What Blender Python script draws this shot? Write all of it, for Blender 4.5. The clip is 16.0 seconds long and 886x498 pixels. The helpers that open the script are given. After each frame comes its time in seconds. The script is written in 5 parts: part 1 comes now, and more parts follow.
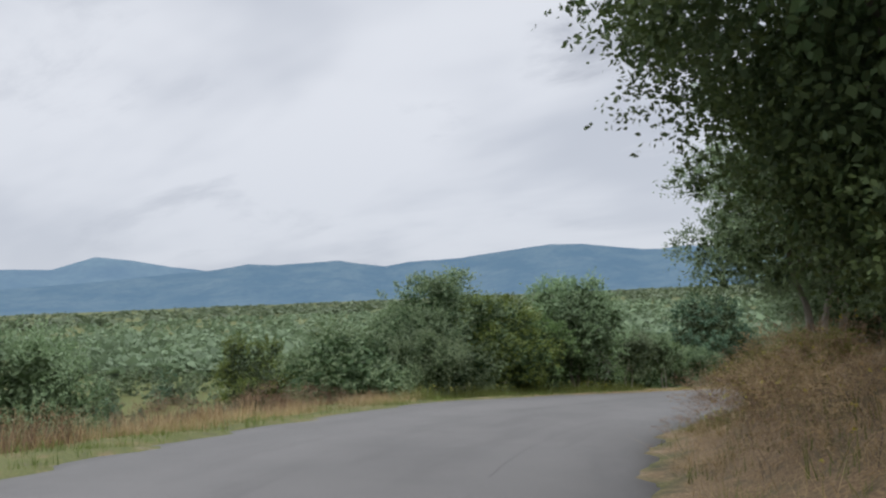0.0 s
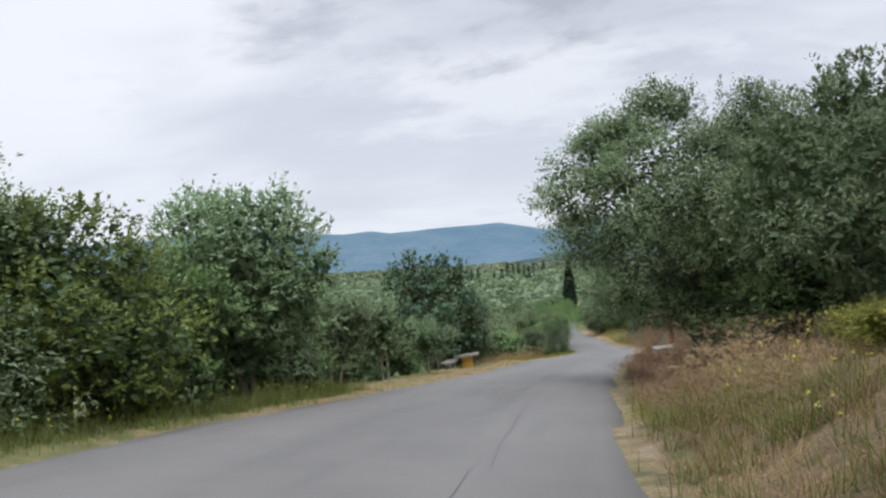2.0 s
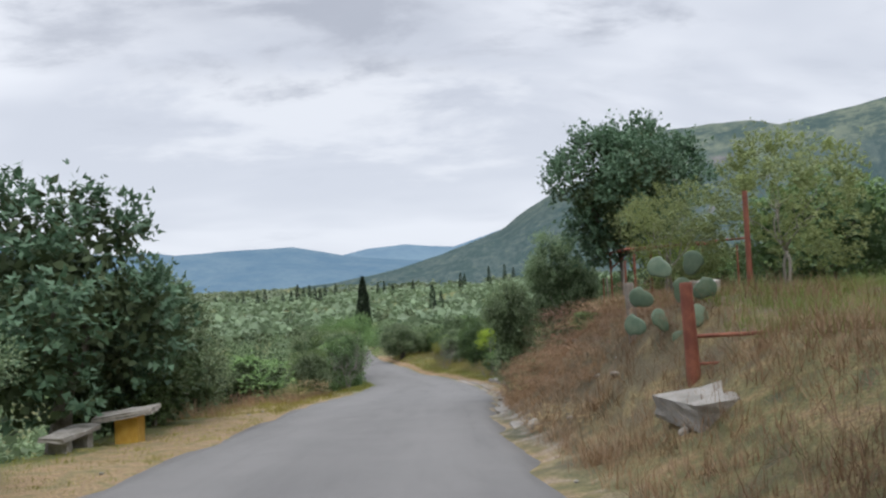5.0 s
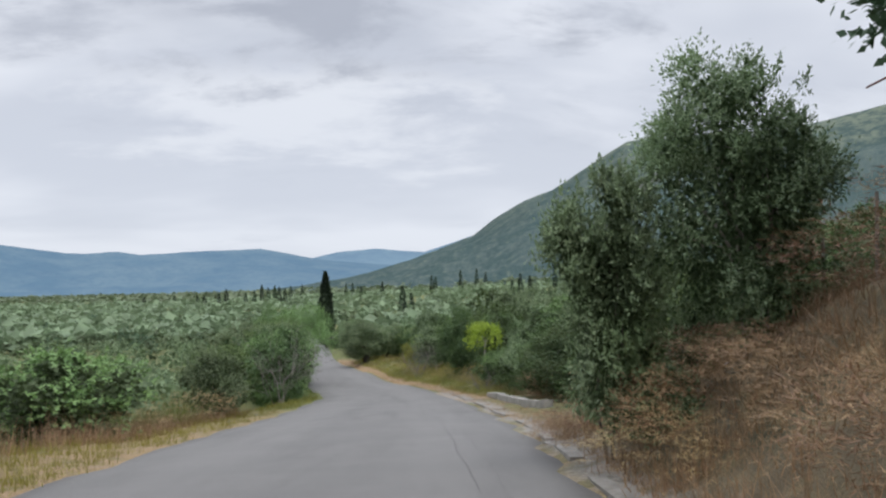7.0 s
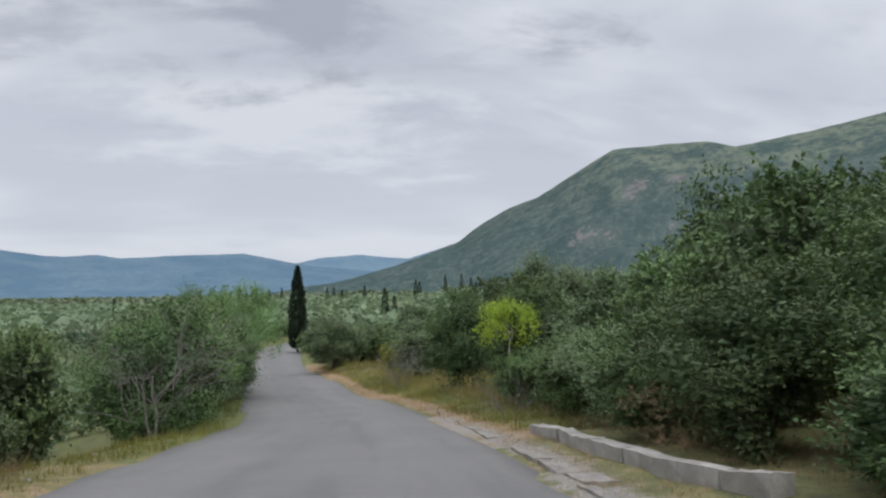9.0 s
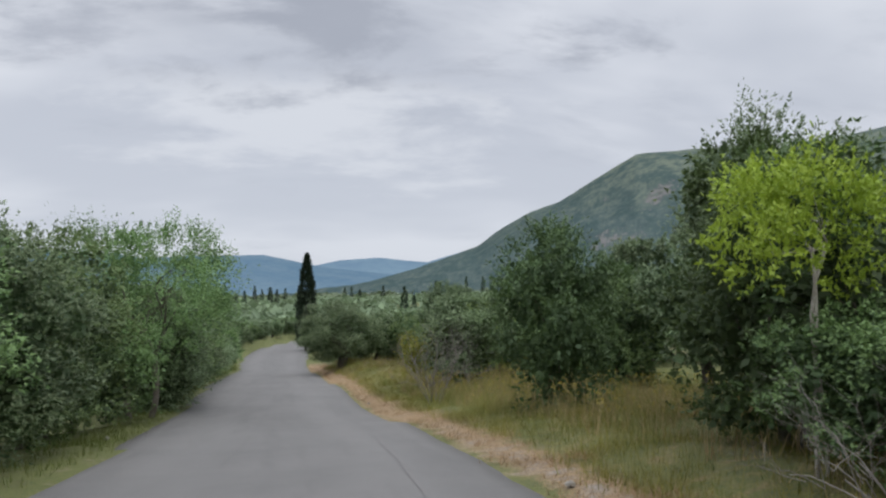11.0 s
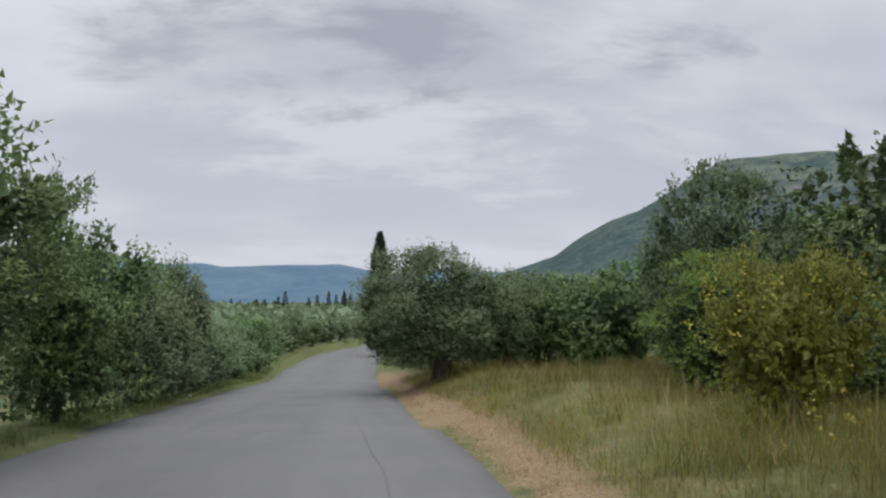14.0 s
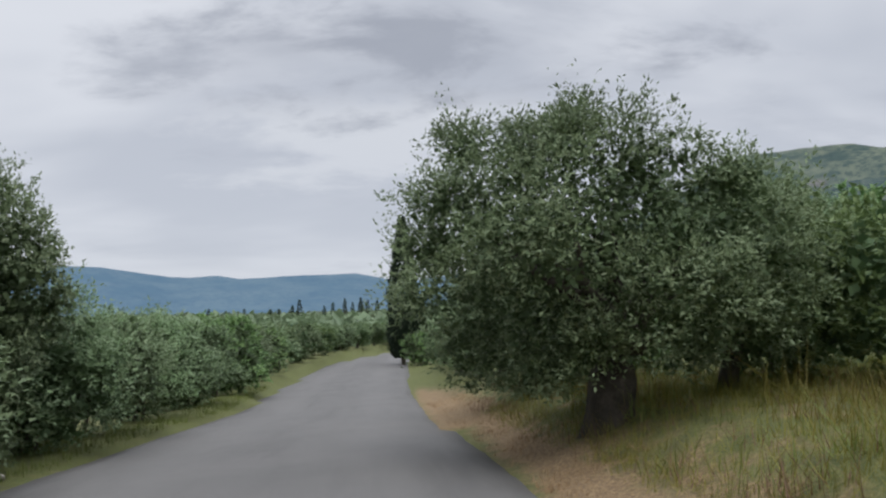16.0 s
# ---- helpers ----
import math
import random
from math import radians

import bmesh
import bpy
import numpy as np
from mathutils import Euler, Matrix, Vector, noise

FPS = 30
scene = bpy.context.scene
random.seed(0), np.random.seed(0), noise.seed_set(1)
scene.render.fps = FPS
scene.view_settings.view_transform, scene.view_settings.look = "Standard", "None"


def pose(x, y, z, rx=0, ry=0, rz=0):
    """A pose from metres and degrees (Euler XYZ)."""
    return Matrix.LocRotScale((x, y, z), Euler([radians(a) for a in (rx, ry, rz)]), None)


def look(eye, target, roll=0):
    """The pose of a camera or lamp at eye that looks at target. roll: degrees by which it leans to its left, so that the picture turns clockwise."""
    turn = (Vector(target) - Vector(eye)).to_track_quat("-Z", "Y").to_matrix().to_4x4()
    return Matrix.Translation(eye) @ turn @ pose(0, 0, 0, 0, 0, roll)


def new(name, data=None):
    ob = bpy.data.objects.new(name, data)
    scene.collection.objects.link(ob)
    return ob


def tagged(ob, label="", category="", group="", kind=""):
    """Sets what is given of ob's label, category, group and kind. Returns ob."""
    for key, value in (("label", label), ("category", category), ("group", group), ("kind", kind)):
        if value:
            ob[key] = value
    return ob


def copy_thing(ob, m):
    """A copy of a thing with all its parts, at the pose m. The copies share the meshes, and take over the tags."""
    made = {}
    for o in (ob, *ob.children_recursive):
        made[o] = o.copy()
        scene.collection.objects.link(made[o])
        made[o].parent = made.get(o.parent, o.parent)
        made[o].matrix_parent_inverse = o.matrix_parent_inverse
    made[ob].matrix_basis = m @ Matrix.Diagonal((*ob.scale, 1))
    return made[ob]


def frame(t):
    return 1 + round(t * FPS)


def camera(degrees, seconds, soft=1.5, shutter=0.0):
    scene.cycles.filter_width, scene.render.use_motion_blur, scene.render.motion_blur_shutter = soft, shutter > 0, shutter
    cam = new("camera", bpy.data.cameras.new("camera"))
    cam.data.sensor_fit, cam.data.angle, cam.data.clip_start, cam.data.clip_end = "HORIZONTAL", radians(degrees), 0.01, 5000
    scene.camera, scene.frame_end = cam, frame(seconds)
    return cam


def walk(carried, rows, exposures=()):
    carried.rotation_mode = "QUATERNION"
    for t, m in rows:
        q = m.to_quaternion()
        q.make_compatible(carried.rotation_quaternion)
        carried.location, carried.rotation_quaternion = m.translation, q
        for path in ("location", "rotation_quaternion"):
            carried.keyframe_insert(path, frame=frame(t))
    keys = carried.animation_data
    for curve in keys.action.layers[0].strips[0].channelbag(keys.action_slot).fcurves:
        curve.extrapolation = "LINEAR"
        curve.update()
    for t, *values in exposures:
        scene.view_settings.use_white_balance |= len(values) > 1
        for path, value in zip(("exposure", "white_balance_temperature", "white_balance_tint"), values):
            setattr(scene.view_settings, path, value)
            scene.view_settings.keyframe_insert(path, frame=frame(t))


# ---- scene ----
cam = camera(60.02, 16.0, soft=2.3)
PATH = [
    (0, pose(-0.000, 0.000, 1.350, 93.788, 2.442, -0.024)),
    (0.5, pose(0.245, 3.928, 1.026, 93.499, 2.415, -5.734)),
    (1, pose(0.705, 7.852, 0.693, 93.140, 2.451, -11.622)),
    (1.5, pose(1.609, 11.713, 0.329, 92.584, 2.822, -17.406)),
    (2, pose(2.893, 15.477, -0.063, 91.567, 3.207, -23.187)),
    (2.5, pose(4.552, 19.093, -0.452, 90.465, 3.354, -28.266)),
    (3, pose(6.571, 22.524, -0.832, 91.143, 3.345, -32.469)),
    (3.5, pose(8.682, 25.849, -1.188, 92.001, 3.641, -35.641)),
    (6, pose(19.080, 40.742, -2.898, 92.787, 2.109, -39.383)),
    (6.5, pose(21.469, 43.882, -3.310, 92.897, 1.782, -40.013)),
    (7, pose(23.912, 47.007, -3.694, 93.109, 1.485, -40.808)),
    (7.5, pose(26.389, 50.121, -4.051, 93.412, 1.187, -41.677)),
    (8, pose(28.895, 53.178, -4.410, 93.619, 0.958, -42.070)),
    (10.5, pose(40.421, 67.827, -6.400, 93.862, 0.493, -41.438)),
    (11, pose(42.924, 71.360, -6.767, 93.971, 0.057, -40.641)),
    (11.5, pose(45.374, 75.025, -7.146, 94.095, -0.191, -39.689)),
    (12, pose(47.805, 78.795, -7.525, 94.245, -0.140, -38.441)),
    (12.5, pose(50.086, 82.656, -7.891, 94.478, -0.532, -37.366)),
    (13, pose(52.438, 86.334, -8.259, 94.565, -0.536, -36.242)),
    (13.5, pose(54.513, 90.018, -8.585, 94.649, -0.254, -35.467)),
    (14, pose(56.543, 93.573, -8.862, 94.755, -0.494, -35.066)),
    (14.5, pose(58.390, 97.018, -9.075, 94.849, -0.299, -34.611)),
    (15, pose(60.121, 100.271, -9.257, 95.019, 0.437, -33.988)),
    (15.5, pose(61.797, 103.434, -9.441, 95.208, 0.675, -33.594)),
    (16, pose(63.306, 106.669, -9.631, 95.264, 0.997, -33.832)),
]
STOPS = ((0.0, -0.14), (0.5, -0.04), (1.0, 0.06), (2.0, 0.14), (2.8, 0.32), (3.5, 0.32), (6.0, 0.04), (7.2, 0.06), (8.0, -0.14), (12.0, -0.12), (13.2, -0.1), (14.0, -0.22), (16.0, -0.2))
walk(cam, PATH, [(t, stops, 6350, 10) for t, stops in STOPS])

# ---- sky, sun and exposure ----
world = bpy.data.worlds.new("overcast_sky")
scene.world = world
world.use_nodes = True
SUN_UP, SUN_ROUND = radians(58), radians(200)


def sky():
    nt = world.node_tree
    n, k = nt.nodes, nt.links
    n.clear()
    out, back = n.new("ShaderNodeOutputWorld"), n.new("ShaderNodeBackground")
    blue = n.new("ShaderNodeTexSky")
    blue.sky_type, blue.sun_disc = "NISHITA", False
    blue.sun_elevation, blue.sun_rotation = SUN_UP, SUN_ROUND
    coord = n.new("ShaderNodeTexCoord")
    part_ = n.new("ShaderNodeSeparateXYZ")
    k.new(coord.outputs["Generated"], part_.inputs[0])

    def maths(op, a, b=None, c=None, clamp=False):
        m = n.new("ShaderNodeMath")
        m.operation, m.use_clamp = op, clamp
        for i, v in enumerate((a, b, c)):
            if v is None:
                continue
            if isinstance(v, (int, float)):
                m.inputs[i].default_value = v
            else:
                k.new(v, m.inputs[i])
        return m.outputs[0]

    up = maths("MAXIMUM", part_.outputs["Z"], 0.0)
    low = maths("ADD", up, 0.26)
    flat = n.new("ShaderNodeCombineXYZ")
    # laid out across and along the valley's view
    east, north = maths("DIVIDE", part_.outputs["X"], low), maths("DIVIDE", part_.outputs["Y"], low)
    k.new(maths("SUBTRACT", maths("MULTIPLY", east, 0.85), maths("MULTIPLY", north, 0.53)), flat.inputs[0])
    k.new(maths("ADD", maths("MULTIPLY", east, 0.53), maths("MULTIPLY", north, 0.85)), flat.inputs[1])

    def cloud(scale, detail, rough, shift, twist):
        t = n.new("ShaderNodeTexNoise")
        t.noise_dimensions = "3D"
        t.inputs["Scale"].default_value, t.inputs["Detail"].default_value = scale, detail
        t.inputs["Roughness"].default_value, t.inputs["Distortion"].default_value = rough, twist
        m = n.new("ShaderNodeMapping")
        m.inputs["Location"].default_value = shift
        m.inputs["Scale"].default_value = (0.8, 1.3, 1)
        k.new(flat.outputs[0], m.inputs["Vector"])
        k.new(m.outputs[0], t.inputs["Vector"])
        return t.outputs["Fac"]

    def spread(v, a, b):
        r = n.new("ShaderNodeMapRange")
        r.interpolation_type = "SMOOTHSTEP"
        k.new(v, r.inputs["Value"])
        r.inputs["From Min"].default_value, r.inputs["From Max"].default_value = a, b
        return r.outputs["Result"]

    def blend(f, a, b):
        m = n.new("ShaderNodeMix")
        m.data_type = "RGBA"
        if isinstance(f, float):
            m.inputs[0].default_value = f
        else:
            k.new(f, m.inputs[0])
        for i, v in ((6, a), (7, b)):
            if isinstance(v, tuple):
                m.inputs[i].default_value = (*v, 1)
            else:
                k.new(v, m.inputs[i])
        return m.outputs[2]

    wide, fine = cloud(0.8, 4, 0.55, (3.1, 1.7, 0), 0.3), cloud(2.3, 8, 0.6, (7.3, 2.2, 1), 0.25)
    sheet = blend(spread(wide, 0.38, 0.6), (0.63, 0.66, 0.73), (0.87, 0.89, 0.94))
    sheet = blend(maths("MULTIPLY", spread(fine, 0.52, 0.76), 0.55), sheet, (0.5, 0.53, 0.6))

    def bank(x, y, wide_, tall_, torn):
        """How much of a torn patch of cloud lies here."""
        gap = n.new("ShaderNodeVectorMath")
        gap.operation = "SUBTRACT"
        k.new(flat.outputs[0], gap.inputs[0])
        gap.inputs[1].default_value = (x, y, 0)
        far = n.new("ShaderNodeSeparateXYZ")
        k.new(gap.outputs[0], far.inputs[0])
        size = maths("SQRT", maths("ADD", maths("POWER", maths("DIVIDE", far.outputs["X"], wide_), 2.0), maths("POWER", maths("DIVIDE", far.outputs["Y"], tall_), 2.0)))
        return maths("SUBTRACT", 1.0, spread(maths("ADD", size, maths("MULTIPLY", maths("SUBTRACT", fine, 0.5), torn)), 0.35, 1.25))

    # a bright break in the overcast, and heavy grey cloud above it
    sheet = blend(maths("MULTIPLY", bank(0.02, 1.98, 0.5, 0.32, 4.5), 0.55), sheet, (0.92, 0.935, 0.965))
    sheet = blend(maths("MULTIPLY", bank(-0.27, 1.56, 0.32, 0.18, 4.5), 0.6), sheet, (0.5, 0.525, 0.59))
    sheet = blend(maths("MULTIPLY", bank(0.04, 1.57, 0.42, 0.25, 4.8), 0.85), sheet, (0.43, 0.455, 0.52))
    rim = spread(up, 0.0, 0.3)
    sheet = blend(maths("MULTIPLY", maths("SUBTRACT", 1.0, rim), 0.55), sheet, (0.68, 0.71, 0.78))
    veil = n.new("ShaderNodeVectorMath")
    veil.operation = "SCALE"
    k.new(blue.outputs[0], veil.inputs[0])
    veil.inputs["Scale"].default_value = 0.08
    sheet = blend(0.93, veil.outputs[0], sheet)
    bright = maths("ADD", 1.0, maths("MULTIPLY", spread(up, 0.42, 1.0), 1.7))
    k.new(sheet, back.inputs["Color"])
    k.new(bright, back.inputs["Strength"])
    k.new(back.outputs[0], out.inputs[0])


sky()
lamp = bpy.data.lights.new("sun", "SUN")
lamp.energy, lamp.angle, lamp.color = 1.35, radians(28), (1.0, 0.97, 0.92)
sun = new("sun", lamp)
sun.matrix_world = look((0, 0, 60), (math.sin(SUN_ROUND) * -40, math.cos(SUN_ROUND) * -40, 60 - 40 * math.tan(SUN_UP)))

# ---- plan of the road and the lie of the land ----
ROAD = [(-20, -1.2, -19.94, 1.64), (-10, -0.6, -9.98, 0.82), (0, 0.0, 0.0, 0.0), (8, 0.73, 7.96, -0.67), (16, 2.96, 15.63, -1.43),
        (24, 6.68, 22.7, -2.2), (32, 11.02, 29.42, -2.92), (40, 15.58, 35.99, -3.66), (50, 21.56, 44.0, -4.68), (60, 27.79, 51.83, -5.6),
        (70, 34.11, 59.57, -6.65), (80, 40.19, 67.51, -7.72), (90, 45.85, 75.75, -8.57), (100, 51.11, 84.26, -9.4), (110, 56.16, 92.89, -10.16),
        (120, 60.89, 101.7, -10.69), (130, 65.17, 110.73, -11.22), (150, 73.53, 128.9, -12.3), (180, 86.07, 156.15, -13.6), (220, 102.78, 192.49, -14.3), (260, 119.5, 228.83, -14.6), (300, 136.2, 265.2, -14.6)]
LEFT = [(-20, -4.8), (0, -5.1), (10, -5.6), (20, -5.7), (27, -5.2), (32, -4.7), (38, -4.3), (45, -4.3), (55, -4.4), (60, -4.6), (68, -5.1), (76, -5.1), (82, -4.8),
        (87, -4.3), (92, -3.8), (98, -3.9), (107, -4.5), (115, -4.7), (121, -4.9), (128, -4.6), (134, -4.1), (143, -3.5), (150, -2.5), (157, -2.6), (175, -2.3), (190, -1.2), (205, 0.5), (220, 3.0), (236, 7.8), (253, 14.3), (300, 38)]
RIGHT = [(-20, 1.8), (8, 1.6), (17, 1.35), (22, 1.3), (28, 1.5), (44, 1.6), (58, 1.6), (70, 2.2), (77, 2.3), (84, 2.4), (90, 2.1), (97, 2.1), (103, 1.95),
         (107, 1.5), (114, 1.45), (120, 1.65), (125, 1.85), (133, 2.2), (144, 2.8), (157, 3.8), (163, 4.5), (182, 6.5), (207, 9.6), (220, 11.0), (237, 15.0), (255, 21), (300, 46)]


def table(pairs, s):
    return np.interp(s, [p[0] for p in pairs], [p[1] for p in pairs])


def spline(knots, s):
    """Catmull-Rom through rows of (s, x, y, z)."""
    k = np.array(knots, float)
    slope = np.gradient(k[:, 1:], k[:, 0], axis=0)
    s = np.asarray(s, float)
    i = np.clip(np.searchsorted(k[:, 0], s) - 1, 0, len(k) - 2)
    h = k[i + 1, 0] - k[i, 0]
    u = ((s - k[i, 0]) / h)[:, None]
    h = h[:, None]
    near = ((2 * u ** 3 - 3 * u ** 2 + 1) * k[i, 1:] + (u ** 3 - 2 * u ** 2 + u) * h * slope[i]
            + (-2 * u ** 3 + 3 * u ** 2) * k[i + 1, 1:] + (u ** 3 - u ** 2) * h * slope[i + 1])
    return near


LINE_S = np.arange(-20, 300.01, 0.5)
LINE = spline(ROAD, LINE_S)
AHEAD = np.gradient(LINE[:, :2], axis=0)
AHEAD /= np.linalg.norm(AHEAD, axis=1)[:, None]


def station(x, y):
    """Distance along the road and offset to its right, for places in the plan."""
    x, y = np.atleast_1d(np.asarray(x, float)), np.atleast_1d(np.asarray(y, float))
    s, off = np.empty_like(x), np.empty_like(x)
    for a in range(0, len(x), 20000):
        px, py = x[a:a + 20000], y[a:a + 20000]
        j = np.argmin((px[:, None] - LINE[None, :, 0]) ** 2 + (py[:, None] - LINE[None, :, 1]) ** 2, axis=1)
        ax, ay = AHEAD[j, 0], AHEAD[j, 1]
        dx, dy = px - LINE[j, 0], py - LINE[j, 1]
        s[a:a + 20000] = LINE_S[j] + dx * ax + dy * ay
        off[a:a + 20000] = dx * ay - dy * ax
    return s, off


def on_road(s, off):
    """The plan's place at a distance along the road and an offset to its right."""
    s = np.atleast_1d(np.asarray(s, float))
    p = np.stack([np.interp(s, LINE_S, LINE[:, i]) for i in range(3)], 1)
    a = np.stack([np.interp(s, LINE_S, AHEAD[:, i]) for i in range(2)], 1)
    return p[:, 0] + off * a[:, 1], p[:, 1] - off * a[:, 0]


def step(a, b, x):
    u = np.clip((x - a) / (b - a), 0, 1)
    return u * u * (3 - 2 * u)


def road_height(s, off):
    tilt = table([(22, 0.06), (45, 0.0), (80, 0.0), (100, -0.015), (220, -0.015)], s)
    return np.interp(s, LINE_S, LINE[:, 2]) - np.clip(off, -8, 8) * tilt


def land(x, y):
    """Height of the ground, without the fine relief."""
    x, y = np.atleast_1d(np.asarray(x, float)), np.atleast_1d(np.asarray(y, float))
    s, off = station(x, y)
    left, right = table(LEFT, s), table(RIGHT, s)
    plain = -15.0 + 0.0085 * np.hypot(x - 60, y - 110)
    dr, dl = np.maximum(off - right, 0), np.maximum(left - off, 0)
    bank = table([(-20, 1.6), (0, 1.5), (12, 1.6), (22, 1.2), (30, 0.9), (38, 0.75), (46, 1.2), (49.0, 1.65), (50.5, 2.1), (54, 2.15), (56, 2.3), (58, 2.48), (60, 2.41), (63, 1.9), (68, 0.6), (75, 0.1), (116, 0.1), (126, 0.6), (142, 0.6), (165, 0.1), (220, 0.0)], s)
    wide = table([(-20, 3.5), (40, 3.5), (49, 3.8), (51, 2.9), (57, 3.1), (60, 3.6), (110, 3.0), (130, 2.2), (220, 2.2)], s)
    slope = table([(-20, 0.16), (60, 0.16), (80, 0.12), (100, 0.075), (150, 0.045), (220, 0.03)], s)
    rise = bank * step(0.25, wide, dr) + 0.035 * np.minimum(dr, 12) + slope * np.maximum(dr - 9, 0) * np.exp(-np.maximum(dr - 9, 0) / 900)
    z_right = road_height(s, right) + rise
    verge = table([(-20, 1.6), (22, 1.6), (30, 2.0), (36, 3.4), (60, 3.4), (66, 2.6), (78, 2.2), (86, 1.0), (118, 1.0), (130, 1.6), (220, 2.0)], s)
    fall = table([(-20, 0.32), (25, 0.3), (60, 0.26), (100, 0.2), (220, 0.15)], s)
    low = road_height(s, left) - 0.03 * np.minimum(dl, verge) - fall * np.maximum(dl - verge, 0)
    z_left = plain + np.log1p(np.exp(np.clip((low - plain) / 1.2, -40, 40))) * 1.2
    z = np.where(off > right, z_right, np.where(off < left, z_left, road_height(s, off) - 0.07))
    far = step(290, 460, s) + step(20, 200, -s)
    return z * (1 - np.clip(far, 0, 1)) + np.clip(far, 0, 1) * (plain + 0.03 * np.maximum(off, 0) + 2)


# ---- materials ----
def surface(name, rough=0.9):
    """A new material: its tree, its main shader and a small maker of nodes."""
    m = bpy.data.materials.new(name)
    m.use_nodes = True
    nt = m.node_tree
    p = nt.nodes["Principled BSDF"]
    p.inputs["Roughness"].default_value = rough

    def node(kind, links=None, **sets):
        q = nt.nodes.new(kind)
        for key, v in sets.items():
            q.inputs[key.replace("_", " ")].default_value = v
        for key, v in (links or {}).items():
            nt.links.new(v, q.inputs[key])
        return q
    return m, nt, p, node


def noise_of(node, vec, scale, detail=4, rough=0.6):
    return node("ShaderNodeTexNoise", {"Vector": vec}, Scale=scale, Detail=detail, Roughness=rough).outputs["Fac"]


def mixed(nt, f, a, b, how="MIX"):
    m = nt.nodes.new("ShaderNodeMix")
    m.data_type, m.blend_type = "RGBA", how
    if isinstance(f, (int, float)):
        m.inputs[0].default_value = f
    else:
        nt.links.new(f, m.inputs[0])
    for i, v in ((6, a), (7, b)):
        if isinstance(v, tuple):
            m.inputs[i].default_value = (*v, 1)
        else:
            nt.links.new(v, m.inputs[i])
    return m.outputs[2]


def ranged(nt, v, a, b, c=0.0, d=1.0):
    r = nt.nodes.new("ShaderNodeMapRange")
    r.interpolation_type = "SMOOTHSTEP"
    nt.links.new(v, r.inputs["Value"])
    for key, x in (("From Min", a), ("From Max", b), ("To Min", c), ("To Max", d)):
        r.inputs[key].default_value = x
    return r.outputs["Result"]


def bumped(nt, p, height, strength, distance):
    b = nt.nodes.new("ShaderNodeBump")
    b.inputs["Strength"].default_value, b.inputs["Distance"].default_value = strength, distance
    nt.links.new(height, b.inputs["Height"])
    nt.links.new(b.outputs[0], p.inputs["Normal"])


def place_of(node):
    return node("ShaderNodeNewGeometry").outputs["Position"]


def leafy(name, dark, light, tint, rough=0.58, glow=0.22):
    """Leaves: colour by leaf, by spray and by tree; some light passes through."""
    m, nt, p, node = surface(name, rough)
    geo = node("ShaderNodeNewGeometry")
    who = node("ShaderNodeObjectInfo")
    spray = noise_of(node, geo.outputs["Position"], 1.3, 3)
    p.inputs["Specular IOR Level"].default_value = 0.35
    c = mixed(nt, ranged(nt, geo.outputs["Random Per Island"], 0, 1, 0.22, 0.7), dark, light)
    c = mixed(nt, ranged(nt, spray, 0.35, 0.7, 0.0, 0.75), c, tint)
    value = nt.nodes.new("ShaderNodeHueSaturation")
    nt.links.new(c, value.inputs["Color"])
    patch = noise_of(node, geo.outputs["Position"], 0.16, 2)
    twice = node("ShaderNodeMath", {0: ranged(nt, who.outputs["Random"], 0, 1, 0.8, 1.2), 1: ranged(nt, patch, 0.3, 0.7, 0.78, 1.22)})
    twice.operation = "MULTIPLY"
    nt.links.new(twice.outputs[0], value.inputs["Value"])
    nt.links.new(ranged(nt, who.outputs["Random"], 0, 1, 0.485, 0.512), value.inputs["Hue"])
    nt.links.new(value.outputs[0], p.inputs["Base Color"])
    through_ = node("ShaderNodeBsdfTranslucent")
    nt.links.new(value.outputs[0], through_.inputs["Color"])
    both = node("ShaderNodeMixShader")
    both.inputs[0].default_value = glow
    nt.links.new(p.outputs[0], both.inputs[1])
    nt.links.new(through_.outputs[0], both.inputs[2])
    nt.links.new(both.outputs[0], nt.nodes["Material Output"].inputs[0])
    return m


def plain_mat(name, a, b, scale, rough=0.85, bump=0.3, fine=40, metal=0.0):
    """A surface of two tones at two scales, with fine relief."""
    m, nt, p, node = surface(name, rough)
    pos = place_of(node)
    big, small = noise_of(node, pos, scale, 5), noise_of(node, pos, fine, 4)
    c = mixed(nt, ranged(nt, big, 0.35, 0.68), a, b)
    c = mixed(nt, ranged(nt, small, 0.3, 0.8, 0.0, 0.45), c, tuple(x * 0.55 for x in a))
    nt.links.new(c, p.inputs["Base Color"])
    p.inputs["Metallic"].default_value = metal
    bumped(nt, p, small, bump, 0.02)
    return m


